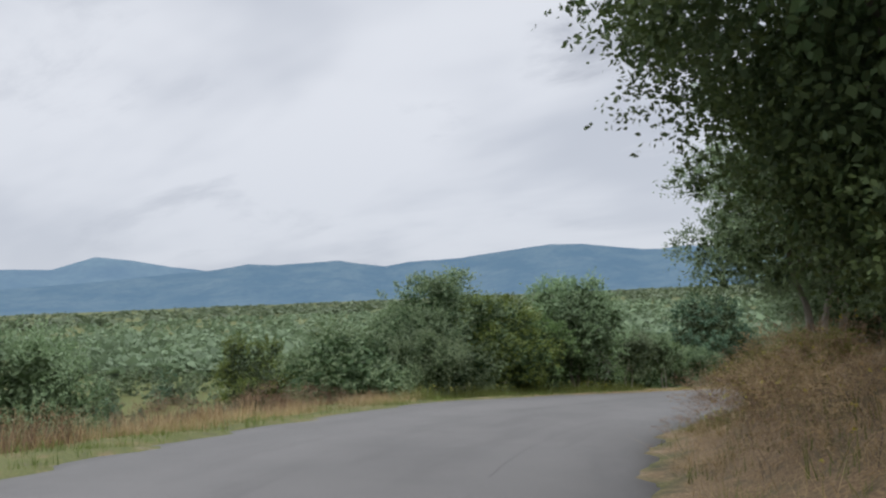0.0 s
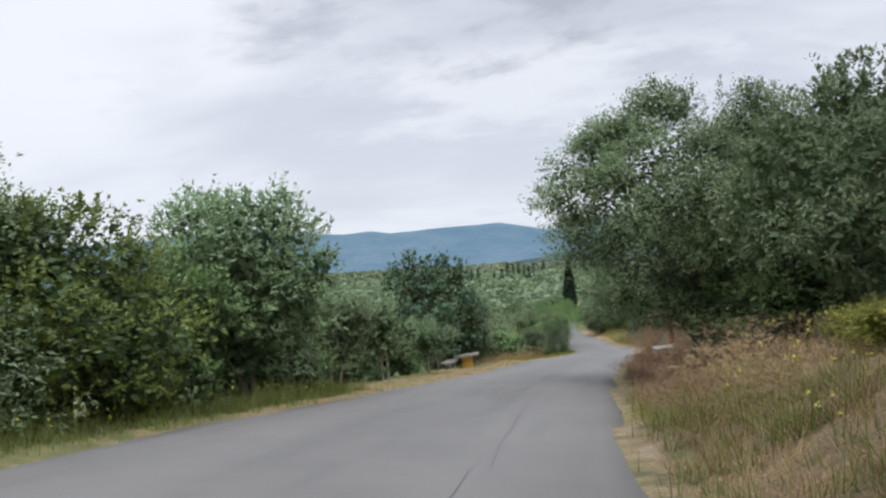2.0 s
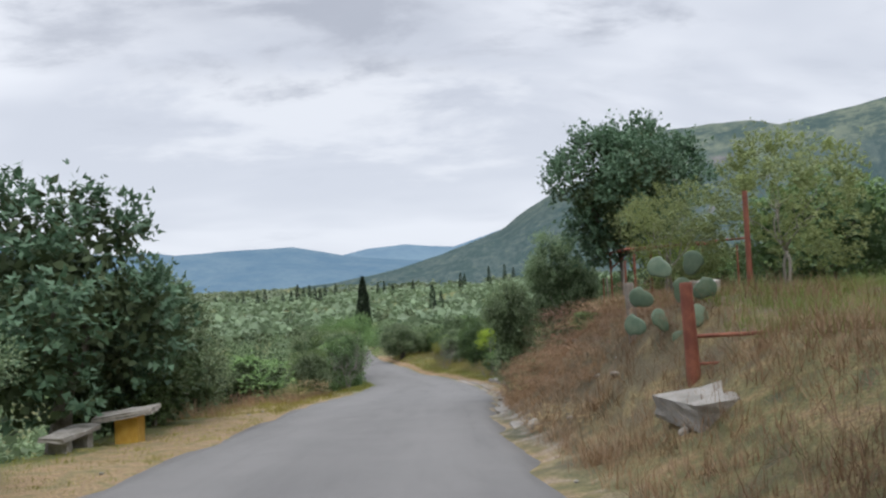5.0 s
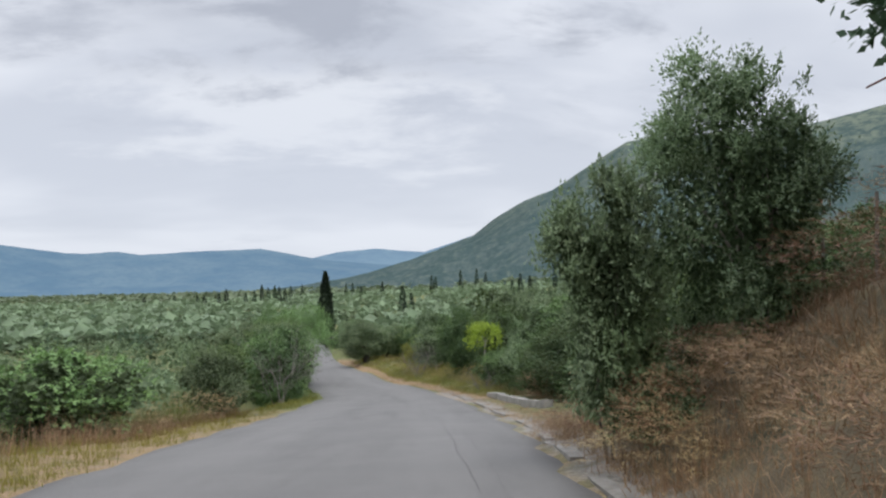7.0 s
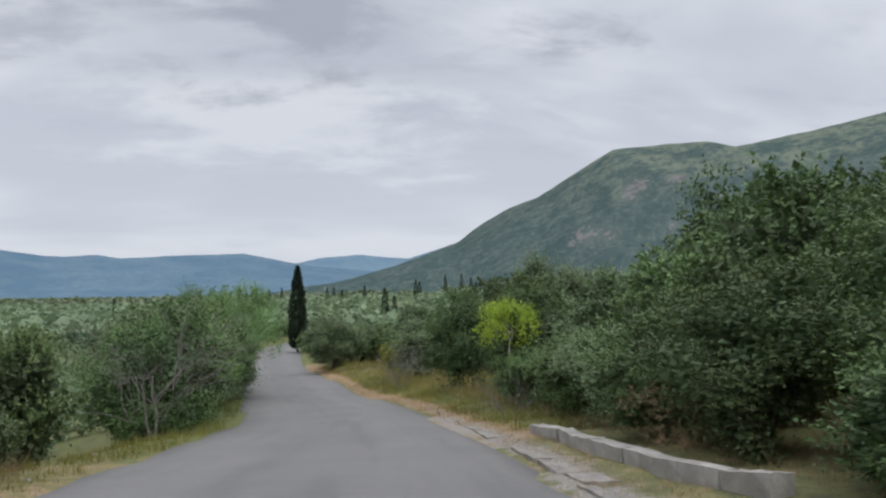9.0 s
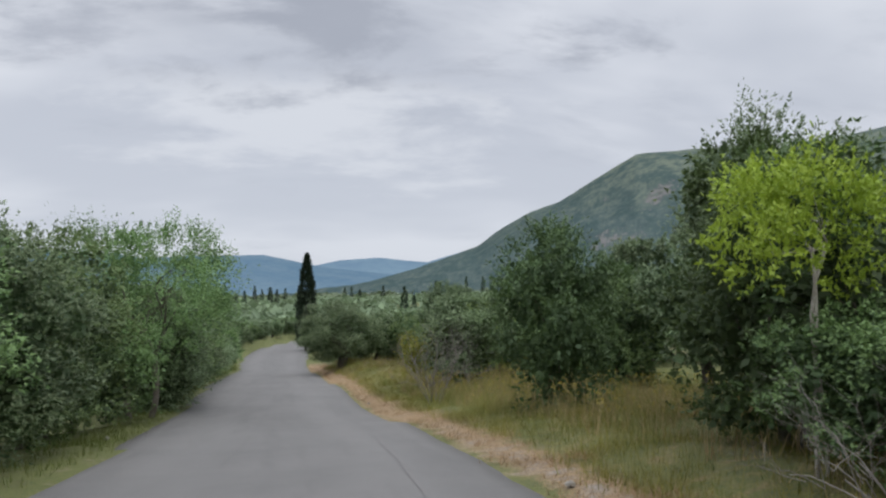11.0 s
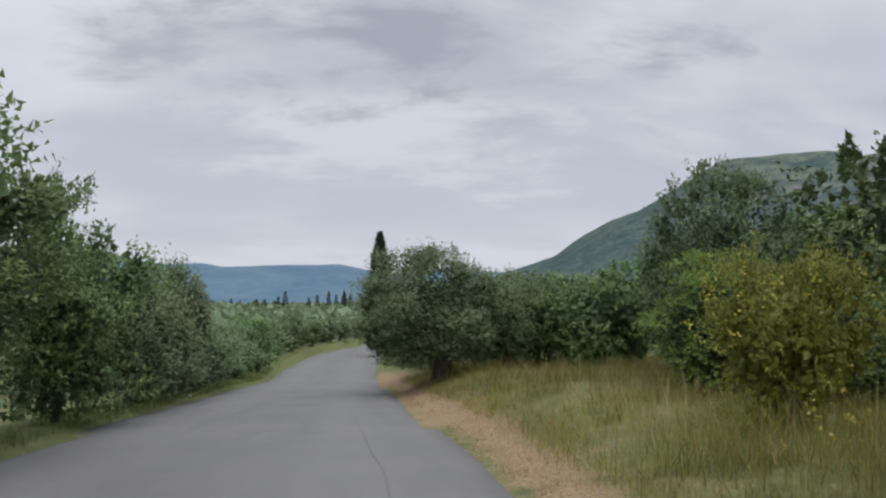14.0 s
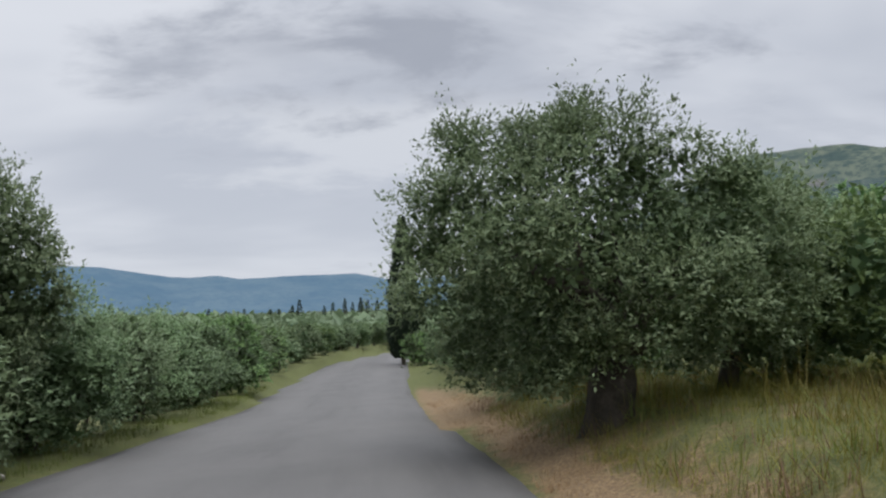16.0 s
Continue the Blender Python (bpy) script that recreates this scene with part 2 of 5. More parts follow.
def asphalt():
    m, nt, p, node = surface("asphalt", 0.86)
    pos = place_of(node)
    who = node("ShaderNodeAttribute")
    who.attribute_name = "across"
    grit, blotch, stain = noise_of(node, pos, 160, 3), noise_of(node, pos, 0.5, 5), noise_of(node, pos, 2.3, 5)
    c = mixed(nt, ranged(nt, blotch, 0.3, 0.7), (0.12, 0.116, 0.112), (0.148, 0.142, 0.136))
    along = node("ShaderNodeAttribute")
    along.attribute_name = "along"
    spread_ = node("ShaderNodeCombineXYZ", {0: who.outputs["Fac"], 1: along.outputs["Fac"]})
    drawn = node("ShaderNodeMapping", {"Vector": spread_.outputs[0]})
    drawn.inputs["Scale"].default_value = (9, 0.16, 1)
    c = mixed(nt, ranged(nt, noise_of(node, drawn.outputs[0], 1.0, 4), 0.48, 0.68, 0.0, 0.7), c, (0.1, 0.096, 0.093))
    c = mixed(nt, ranged(nt, stain, 0.56, 0.75, 0.0, 0.35), c, (0.103, 0.098, 0.095))
    c = mixed(nt, ranged(nt, grit, 0.3, 0.75, 0.0, 0.45), c, (0.205, 0.196, 0.188))
    # wheel tracks run a little paler and smoother than the rest
    wave = node("ShaderNodeMath", {0: who.outputs["Fac"]})
    wave.operation, wave.inputs[1].default_value = "PINGPONG", 0.25
    c = mixed(nt, ranged(nt, wave.outputs[0], 0.1, 0.22, 0.0, 0.28), c, (0.195, 0.187, 0.18))
    edge = noise_of(node, pos, 5, 5)
    nt.links.new(c, p.inputs["Base Color"])
    lift = node("ShaderNodeMath", {0: grit, 1: edge})
    lift.operation = "ADD"
    bumped(nt, p, lift.outputs[0], 0.35, 0.012)
    return m


def soil():
    """Ground by its cover: red for dry straw, green for grass, blue for gravel; the rest is earth under trees."""
    m, nt, p, node = surface("ground", 0.95)
    pos = place_of(node)
    cover = node("ShaderNodeVertexColor")
    cover.layer_name = "cover"
    rgb = node("ShaderNodeSeparateColor", {0: cover.outputs[0]})
    big, mid, fine = noise_of(node, pos, 0.35, 5), noise_of(node, pos, 2.2, 6), noise_of(node, pos, 22, 5)

    def patchy(v):
        q = node("ShaderNodeMath", {0: v, 1: mid})
        q.operation = "ADD"
        return ranged(nt, q.outputs[0], 0.72, 1.12)
    c = mixed(nt, ranged(nt, big, 0.35, 0.65), (0.07, 0.07, 0.035), (0.125, 0.1, 0.06))
    green = mixed(nt, ranged(nt, fine, 0.3, 0.75), (0.08, 0.105, 0.027), (0.175, 0.175, 0.053))
    c = mixed(nt, patchy(rgb.outputs[1]), c, green)
    straw = mixed(nt, ranged(nt, fine, 0.3, 0.72), (0.16, 0.105, 0.06), (0.38, 0.265, 0.14))
    c = mixed(nt, patchy(rgb.outputs[0]), c, straw)
    stone = mixed(nt, ranged(nt, fine, 0.35, 0.7), (0.17, 0.155, 0.14), (0.36, 0.33, 0.3))
    c = mixed(nt, patchy(rgb.outputs[2]), c, stone)
    nt.links.new(c, p.inputs["Base Color"])
    both = node("ShaderNodeMath", {0: fine, 1: mid})
    both.operation = "ADD"
    bumped(nt, p, both.outputs[0], 0.7, 0.06)
    return m


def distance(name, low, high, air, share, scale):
    """Far wooded slopes; the haze of miles of damp air is painted in as an even glow."""
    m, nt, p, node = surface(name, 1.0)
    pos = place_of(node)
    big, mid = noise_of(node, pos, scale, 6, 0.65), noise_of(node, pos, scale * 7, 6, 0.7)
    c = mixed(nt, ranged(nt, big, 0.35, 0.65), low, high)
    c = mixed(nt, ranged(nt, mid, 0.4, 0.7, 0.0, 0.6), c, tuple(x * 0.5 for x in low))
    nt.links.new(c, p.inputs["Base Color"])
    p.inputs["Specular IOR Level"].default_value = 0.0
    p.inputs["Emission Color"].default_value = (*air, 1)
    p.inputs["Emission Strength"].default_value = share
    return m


ASPHALT, SOIL = asphalt(), soil()
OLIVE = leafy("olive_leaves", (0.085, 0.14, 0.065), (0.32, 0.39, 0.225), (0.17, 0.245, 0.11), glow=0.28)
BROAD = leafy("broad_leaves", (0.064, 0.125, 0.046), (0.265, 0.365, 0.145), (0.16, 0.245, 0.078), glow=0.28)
# olive leaves for the far groves, tones flattened to paint in the haze
FAR_OLIVE = leafy("hazed_far_leaves", (0.11, 0.155, 0.085), (0.24, 0.3, 0.18), (0.165, 0.22, 0.12), glow=0.3)
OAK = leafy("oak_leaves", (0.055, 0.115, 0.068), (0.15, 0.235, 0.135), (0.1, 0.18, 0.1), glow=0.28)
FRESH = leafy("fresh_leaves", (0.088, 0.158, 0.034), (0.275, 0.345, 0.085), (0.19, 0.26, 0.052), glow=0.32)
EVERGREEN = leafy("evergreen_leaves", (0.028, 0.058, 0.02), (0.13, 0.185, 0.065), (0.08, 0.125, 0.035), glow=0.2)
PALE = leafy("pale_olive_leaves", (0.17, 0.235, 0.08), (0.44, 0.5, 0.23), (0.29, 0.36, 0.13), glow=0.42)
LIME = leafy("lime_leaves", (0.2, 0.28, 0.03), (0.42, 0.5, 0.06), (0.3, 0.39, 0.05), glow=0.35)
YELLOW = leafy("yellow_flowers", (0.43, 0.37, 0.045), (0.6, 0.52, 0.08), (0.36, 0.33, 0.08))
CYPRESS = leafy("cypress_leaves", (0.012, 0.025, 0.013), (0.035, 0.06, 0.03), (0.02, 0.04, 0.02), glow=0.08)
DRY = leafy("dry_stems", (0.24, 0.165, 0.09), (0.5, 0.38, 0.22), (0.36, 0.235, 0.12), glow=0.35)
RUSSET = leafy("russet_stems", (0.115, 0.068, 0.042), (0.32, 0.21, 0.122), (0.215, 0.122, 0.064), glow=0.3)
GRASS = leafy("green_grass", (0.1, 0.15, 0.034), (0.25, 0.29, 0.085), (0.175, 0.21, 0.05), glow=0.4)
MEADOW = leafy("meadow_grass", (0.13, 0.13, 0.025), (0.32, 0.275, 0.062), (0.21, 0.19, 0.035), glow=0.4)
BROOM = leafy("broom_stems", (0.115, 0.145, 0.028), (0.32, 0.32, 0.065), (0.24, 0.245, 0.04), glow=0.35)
# leaf colours darkened to carry the shade inside the crowns
SHADED_LEAVES = leafy("shade_coloured_leaves", (0.043, 0.075, 0.032), (0.112, 0.158, 0.07), (0.07, 0.11, 0.043), rough=0.7, glow=0.22)
# the same for grove trees: shade within the crown put into a darker green
GROVE_SHADE = leafy("shaded_grove_leaves", (0.07, 0.105, 0.05), (0.17, 0.215, 0.12), (0.11, 0.15, 0.07), rough=0.7, glow=0.25)
BARK = plain_mat("bark", (0.1, 0.085, 0.066), (0.19, 0.17, 0.14), 3, 0.95, 0.8, 30)
GREY_BARK = plain_mat("grey_bark", (0.17, 0.155, 0.14), (0.28, 0.26, 0.235), 3, 0.95, 0.6, 30)
# darker than the other barks: the crown's shadow is put into the colour
SHADED_BARK = plain_mat("shaded_olive_bark", (0.06, 0.052, 0.043), (0.12, 0.105, 0.088), 4, 0.95, 0.9, 24)
PALE_BARK = plain_mat("pale_bark", (0.3, 0.27, 0.23), (0.45, 0.42, 0.37), 3, 0.95, 0.6, 30)
CONCRETE = plain_mat("concrete", (0.25, 0.235, 0.21), (0.39, 0.37, 0.335), 2, 0.9, 0.4, 45)
GUTTER = plain_mat("gutter_concrete", (0.2, 0.185, 0.165), (0.33, 0.31, 0.28), 3, 0.92, 0.6, 40)
RUST = plain_mat("red_oxide_paint", (0.17, 0.05, 0.03), (0.28, 0.1, 0.055), 4, 0.75, 0.3, 60)
TIMBER = plain_mat("weathered_timber", (0.2, 0.17, 0.14), (0.33, 0.29, 0.25), 4, 0.9, 0.5, 35)
OCHRE = plain_mat("ochre_paint", (0.52, 0.3, 0.04), (0.62, 0.39, 0.07), 5, 0.8, 0.2, 50)
STONE = plain_mat("limestone", (0.24, 0.22, 0.19), (0.4, 0.375, 0.335), 4, 0.95, 0.6, 30)
CACTUS = plain_mat("cactus_skin", (0.085, 0.135, 0.085), (0.15, 0.2, 0.13), 5, 0.6, 0.2, 40)
# the third colour and its share are the blue haze each range emits
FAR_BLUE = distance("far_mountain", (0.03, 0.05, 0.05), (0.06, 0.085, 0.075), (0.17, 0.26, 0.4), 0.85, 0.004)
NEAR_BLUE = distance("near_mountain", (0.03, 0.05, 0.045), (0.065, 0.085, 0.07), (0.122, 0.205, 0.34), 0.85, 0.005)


def hillside():
    m, nt, p, node = surface("hillside", 1.0)
    pos = place_of(node)
    # gullies and scrub run down the slope, so the pattern is drawn out away from the valley's middle
    xyz = node("ShaderNodeSeparateXYZ", {0: pos})

    def sums(how, a, b):
        q = node("ShaderNodeMath")
        q.operation = how
        for i, v in ((0, a), (1, b)):
            if isinstance(v, (int, float)):
                q.inputs[i].default_value = v
            else:
                nt.links.new(v, q.inputs[i])
        return q.outputs[0]
    east, north = sums("SUBTRACT", xyz.outputs["X"], 30), sums("SUBTRACT", xyz.outputs["Y"], 55)
    out = sums("SQRT", sums("ADD", sums("MULTIPLY", east, east), sums("MULTIPLY", north, north)), 0)
    down = node("ShaderNodeCombineXYZ", {0: sums("MULTIPLY", sums("ARCTAN2", east, north), 1500), 1: sums("MULTIPLY", out, 0.4), 2: sums("MULTIPLY", xyz.outputs["Z"], 0.4)}).outputs[0]
    big, mid, fine = noise_of(node, down, 0.004, 6), noise_of(node, down, 0.018, 6, 0.65), noise_of(node, down, 0.07, 6, 0.7)
    part_ = node("ShaderNodeSeparateXYZ", {0: pos})
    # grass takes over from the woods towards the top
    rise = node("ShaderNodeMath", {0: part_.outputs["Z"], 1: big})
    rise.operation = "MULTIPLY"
    # slope tones are greyed and shifted to blue, so haze is mixed into them
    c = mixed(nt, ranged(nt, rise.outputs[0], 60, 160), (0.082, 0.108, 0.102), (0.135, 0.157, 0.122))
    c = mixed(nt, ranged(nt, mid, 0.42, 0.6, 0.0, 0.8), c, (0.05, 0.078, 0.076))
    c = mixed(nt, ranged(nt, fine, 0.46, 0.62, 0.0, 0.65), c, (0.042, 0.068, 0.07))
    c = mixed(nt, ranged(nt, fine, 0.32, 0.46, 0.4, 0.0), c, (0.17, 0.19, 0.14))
    scar = node("ShaderNodeAttribute")
    scar.attribute_name = "rock"
    patch = node("ShaderNodeMath", {0: sums("MULTIPLY", sums("ADD", mid, fine), 0.5), 2: scar.outputs["Fac"]})
    patch.operation, patch.inputs[1].default_value = "MULTIPLY_ADD", 4.4
    c = mixed(nt, ranged(nt, patch.outputs[0], 2.76, 3.15, 0.0, 0.75), c, mixed(nt, ranged(nt, fine, 0.4, 0.6), (0.1, 0.095, 0.095), (0.19, 0.178, 0.172)))
    nt.links.new(c, p.inputs["Base Color"])
    p.inputs["Specular IOR Level"].default_value = 0.0
    bumped(nt, p, mid, 1.0, 9.0)
    return m


HILL = hillside()


# ---- the ground, the road and the mountains ----
def mesh_object(name, verts, faces, material, parent=None, label="", smooth=False):
    me = bpy.data.meshes.new(name)
    me.from_pydata([tuple(v) for v in verts], [], [tuple(f) for f in faces])
    if smooth:
        me.polygons.foreach_set("use_smooth", [True] * len(me.polygons))
    me.materials.append(material)
    ob = new(name, me)
    ob.parent = parent
    return tagged(ob, label) if label else ob


def quick_mesh(name, verts, quads, material, parent=None, label="", smooth=False):
    """A mesh from big arrays, all faces with the same number of corners."""
    verts, quads = np.asarray(verts, np.float32), np.asarray(quads, np.int32)
    me = bpy.data.meshes.new(name)
    me.vertices.add(len(verts))
    me.vertices.foreach_set("co", verts.ravel())
    side = quads.shape[1]
    me.loops.add(quads.size)
    me.loops.foreach_set("vertex_index", quads.ravel())
    me.polygons.add(len(quads))
    me.polygons.foreach_set("loop_start", np.arange(0, quads.size, side, dtype=np.int32))
    me.polygons.foreach_set("use_smooth", np.full(len(quads), smooth))
    me.update(calc_edges=True)
    me.materials.append(material)
    ob = new(name, me)
    ob.parent = parent
    return tagged(ob, label) if label else ob


def grid_faces(rows, cols):
    i = np.arange(rows * cols).reshape(rows, cols)
    return np.stack([i[:-1, :-1], i[:-1, 1:], i[1:, 1:], i[1:, :-1]], -1).reshape(-1, 4)


def ripple(x, y, size, seed):
    """Smooth uneven ground: a few crossed waves."""
    r = np.random.RandomState(seed)
    total = np.zeros_like(x)
    for _ in range(7):
        a, f, p = r.uniform(0, 6.28), r.uniform(0.6, 1.7) / size, r.uniform(0, 6.28)
        total += np.sin((x * np.cos(a) + y * np.sin(a)) * f * 6.28 + p)
    return total / 7


def relief(x, y):
    s, off = station(x, y)
    d = np.maximum(off - table(RIGHT, s), table(LEFT, s) - off)
    rough = np.clip(d / 1.5, 0, 1)
    return rough * (0.1 * ripple(x, y, 1.4, 3) + 0.14 * ripple(x, y, 5.0, 4) + 0.5 * np.clip((d - 12) / 30, 0, 1) * ripple(x, y, 30.0, 5))


def ground_height(x, y):
    return land(x, y) + relief(np.atleast_1d(np.asarray(x, float)), np.atleast_1d(np.asarray(y, float)))


def build_ground():
    u = np.concatenate([-np.geomspace(1200, 42, 14), np.arange(-40, 170, 1.0), np.geomspace(170, 4700, 60)])
    w = np.concatenate([-np.geomspace(4000, 26, 50), np.arange(-25, 34, 0.66), np.geomspace(34, 4000, 60)])
    uu, ww = np.meshgrid(u, w, indexing="ij")
    turn = radians(-30)
    # the lateral axis bends with the road near it, so that the fine rows follow the verges
    ax, ay = -math.sin(turn), math.cos(turn)
    x, y = (uu * ax + ww * ay).ravel(), (uu * ay - ww * ax).ravel()
    z = ground_height(x, y)
    ob = quick_mesh("ground", np.stack([x, y, z], 1), grid_faces(len(u), len(w)), SOIL, smooth=True)
    s, off = station(x, y)
    dr, dl = off - table(RIGHT, s), table(LEFT, s) - off
    side = dr > 0
    d = np.where(side, dr, dl)
    straw = np.where(side, table([(-20, 0.6), (22, 0.5), (30, 0.36), (47, 0.36), (52, 0.26), (62, 0.26), (68, 0.3), (78, 0.3), (88, 0.3), (220, 0.25)], s) * (1 - step(3, 9, d)),
                     table([(-20, 0.25), (20, 0.3), (34, 0.5), (66, 0.55), (80, 0.45), (90, 0.2), (220, 0.2)], s) * (1 - step(1.5, 4, d)))
    straw = np.where(side & (s > 84), np.maximum(straw, 0.72 * (1 - step(0.6, 1.6, d))), straw) * (1 - step(150, 172, s))
    green = np.where(side, table([(-20, 0.15), (36, 0.3), (46, 0.5), (52, 0.2), (64, 0.25), (70, 0.45), (86, 0.55), (220, 0.6)], s) * (1 - step(14, 26, d)),
                     0.6 - 0.1 * step(2.0, 5.0, d))
    green = np.where(side & (s > 40), np.maximum(green, 0.45 * step(8, 16, d)), green)
    stone = np.where(side, table([(-20, 0.15), (50, 0.3), (62, 0.55), (88, 0.6), (98, 0.35), (112, 0.12), (220, 0.1)], s) * (1 - step(0.4, 1.2, d)), 0.2 * (1 - step(0.0, 0.35, d)))
    stone *= 1 - step(140, 165, s)
    far = np.clip((np.abs(off) - 30) / 60, 0, 1)
    green = np.maximum(green, far * 0.7)
    colour = ob.data.color_attributes.new("cover", "FLOAT_COLOR", "POINT")
    colour.data.foreach_set("color", np.stack([straw, green, stone, np.ones_like(straw)], 1).astype(np.float32).ravel())
    tagged(ob, "rolling Mediterranean ground of dry straw, grass and bare earth", "ground", kind="structure")


def build_road():
    """A worn strip of asphalt with frayed edges and a visible thickness."""
    rng = np.random.RandomState(5)
    s = np.arange(-20, 292, 0.4)
    cols = np.linspace(0, 1, 15)
    left, right = table(LEFT, s), table(RIGHT, s)
    fray = lambda seed: 0.06 * np.convolve(np.random.RandomState(seed).uniform(-1, 1, len(s) + 4), np.ones(5) / 3, "valid")
    left, right = left + fray(1), right + fray(2)
    verts, across = [], []
    for c in cols:
        off = left + (right - left) * c
        x, y = on_road(s, off)
        z = road_height(s, off) + 0.004 * ripple(x, y, 3.0, 9) - 0.05 * (abs(c - 0.5) * 2) ** 6
        verts.append(np.stack([x, y, z], 1))
        across.append(np.full(len(s), c))
    skirt_l, skirt_r = verts[0].copy(), verts[-1].copy()
    skirt_l[:, 2] -= 0.16
    skirt_r[:, 2] -= 0.16
    rows = np.stack([skirt_l, *verts, skirt_r], 1)
    ob = quick_mesh("road", rows.reshape(-1, 3), grid_faces(len(s), rows.shape[1]), ASPHALT, smooth=True)
    a = ob.data.attributes.new("across", "FLOAT", "POINT")
    a.data.foreach_set("value", np.tile(np.concatenate([[0], cols, [1]]), len(s)).astype(np.float32))
    a = ob.data.attributes.new("along", "FLOAT", "POINT")
    a.data.foreach_set("value", np.repeat(s, rows.shape[1]).astype(np.float32))
    tagged(ob, "narrow worn grey asphalt country road without markings", "road", kind="structure")


def ridge(name, profile, near, far, foot, rough, material, label, seed, lean=1.5, steps=26, width=0.25, base=None):
    """A range: skyline heights in degrees by bearing, rising from its foot to the crest and falling behind it."""
    az = np.arange(profile[0][0], profile[-1][0] + 0.001, width)
    el = np.interp(az, [p[0] for p in profile], [p[1] for p in profile])
    dist = np.interp(az, [p[0] for p in profile], [p[2] if len(p) > 2 else far for p in profile])
    up = np.concatenate([np.linspace(0, 1, steps), [1.1, 1.3]])
    a = np.radians(az)
    r = near + (dist - near)[:, None] * up[None, :]
    x, y = 30 + np.sin(a)[:, None] * r, 55 + np.cos(a)[:, None] * r
    crest = -4 + np.tan(np.radians(el)) * dist
    shape = np.where(up <= 1, np.clip(up, 0, 1) ** lean, 2 - up ** 2)
    z = foot + (crest[:, None] - foot) * shape[None, :]
    gully = ripple(x, y, 900.0, seed) * 0.6 + ripple(x, y, 330.0, seed + 1) * 0.35 + ripple(x, y, 120.0, seed + 2) * 0.15
    z += rough * gully * (np.clip(up, 0, 1) * np.clip(1.02 - up, 0, 1) * 4)[None, :]
    z[:, steps - 1] += 0.03 * rough * ripple(x[:, steps - 1], y[:, steps - 1], 90.0, seed + 5)
    ob = quick_mesh(name, np.stack([x, y, z], -1).reshape(-1, 3), grid_faces(len(az), len(up)), material, smooth=True)
    return tagged(ob, label, "mountain", kind="structure")


build_ground()
build_road()
FAR_SKYLINE = [(-75, 2.0), (-62, 2.6), (-52, 3.0), (-29.9, 3.26), (-27.6, 3.2), (-24.9, 4.01), (-22.5, 3.7), (-20, 3.2), (-18.4, 3.0), (-15, 2.4), (0, 2.0), (25, 2.0), (30, 2.5), (31.3, 2.69), (33, 3.05),
               (35.9, 3.27), (38, 3.05), (39.5, 2.95), (41, 3.4), (43, 4.02), (46, 4.3), (60, 4.0), (80, 3.0)]
NEAR_SKYLINE = [(-75, 1.2), (-45, 1.5), (-30, 2.0), (-25, 2.3), (-20, 2.75), (-16.9, 2.95), (-14.8, 3.3), (-12.8, 3.15), (-8.2, 3.34), (-6.5, 3.05), (-4.7, 2.78), (-3, 3.05), (1.0, 3.2), (4.3, 3.55),
                (7.8, 3.89), (10.2, 3.8), (14.5, 3.2), (15.8, 3.15), (17.8, 3.29), (19.2, 3.06), (23, 3.25), (27.5, 3.38), (29, 3.1), (31.3, 2.65), (33, 2.4), (36, 2.1), (42, 1.6), (60, 1.0), (80, 0.6)]
HILL_SKYLINE = [(26, -0.4, 2750), (30, 0.35, 2700), (33, 0.9, 2650), (35.2, 1.45, 2600), (38.6, 2.45, 2500), (43.1, 4.02, 2450), (45.3, 5.6, 2400), (47.3, 6.67, 2300), (49.2, 7.28, 2250), (51.3, 8.53, 2150), (54.7, 10.47, 2050),
                (56, 10.5, 2000), (58.7, 10.57, 1950), (61.4, 10.57, 1850), (63.2, 10.06, 1750), (66.9, 10.57, 1900), (72.3, 11.42, 1950), (80, 11.8, 1950), (100, 11, 1950), (130, 8, 1950), (160, 5, 1950)]
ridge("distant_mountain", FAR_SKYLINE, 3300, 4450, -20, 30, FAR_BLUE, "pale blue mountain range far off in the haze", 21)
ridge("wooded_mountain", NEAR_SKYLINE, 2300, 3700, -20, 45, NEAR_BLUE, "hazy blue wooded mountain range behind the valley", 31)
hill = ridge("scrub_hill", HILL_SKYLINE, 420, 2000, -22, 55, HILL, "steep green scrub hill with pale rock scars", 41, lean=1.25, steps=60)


def rock_scars(ob):
    """Bare rock on a few steep flanks, as slanting streaks by bearing and height."""
    me = ob.data
    co = np.empty(len(me.vertices) * 3)
    me.vertices.foreach_get("co", co)
    co = co.reshape(-1, 3)
    dx, dy = co[:, 0] - 30, co[:, 1] - 55
    az, el = np.degrees(np.arctan2(dx, dy)), np.degrees(np.arctan2(co[:, 2] + 4, np.hypot(dx, dy)))
    rock = np.zeros(len(co))
    for a, e, ra, re_, lean in ((53.6, 4.3, 1.9, 1.15, 0.55), (55.9, 7.4, 1.0, 1.0, 0.8), (59.2, 8.2, 1.1, 0.4, 0.1), (58.9, 4.8, 0.8, 0.5, 0.3), (62.4, 6.8, 0.8, 0.35, 0.2), (52.5, 7.4, 0.4, 0.25, 0.0), (64.5, 5.4, 0.6, 0.4, 0.3)):
        u, w = (az - a - lean * (el - e)) / ra, (el - e) / re_
        rock = np.maximum(rock, np.clip(1.25 - np.hypot(u, w) * 0.8, 0, 1))
    at = me.attributes.new("rock", "FLOAT", "POINT")
    at.data.foreach_set("value", rock.astype(np.float32))


rock_scars(hill)


# ---- trees and shrubs ----
def unit(v):
    return v / np.maximum(np.linalg.norm(v, axis=-1, keepdims=True), 1e-9)


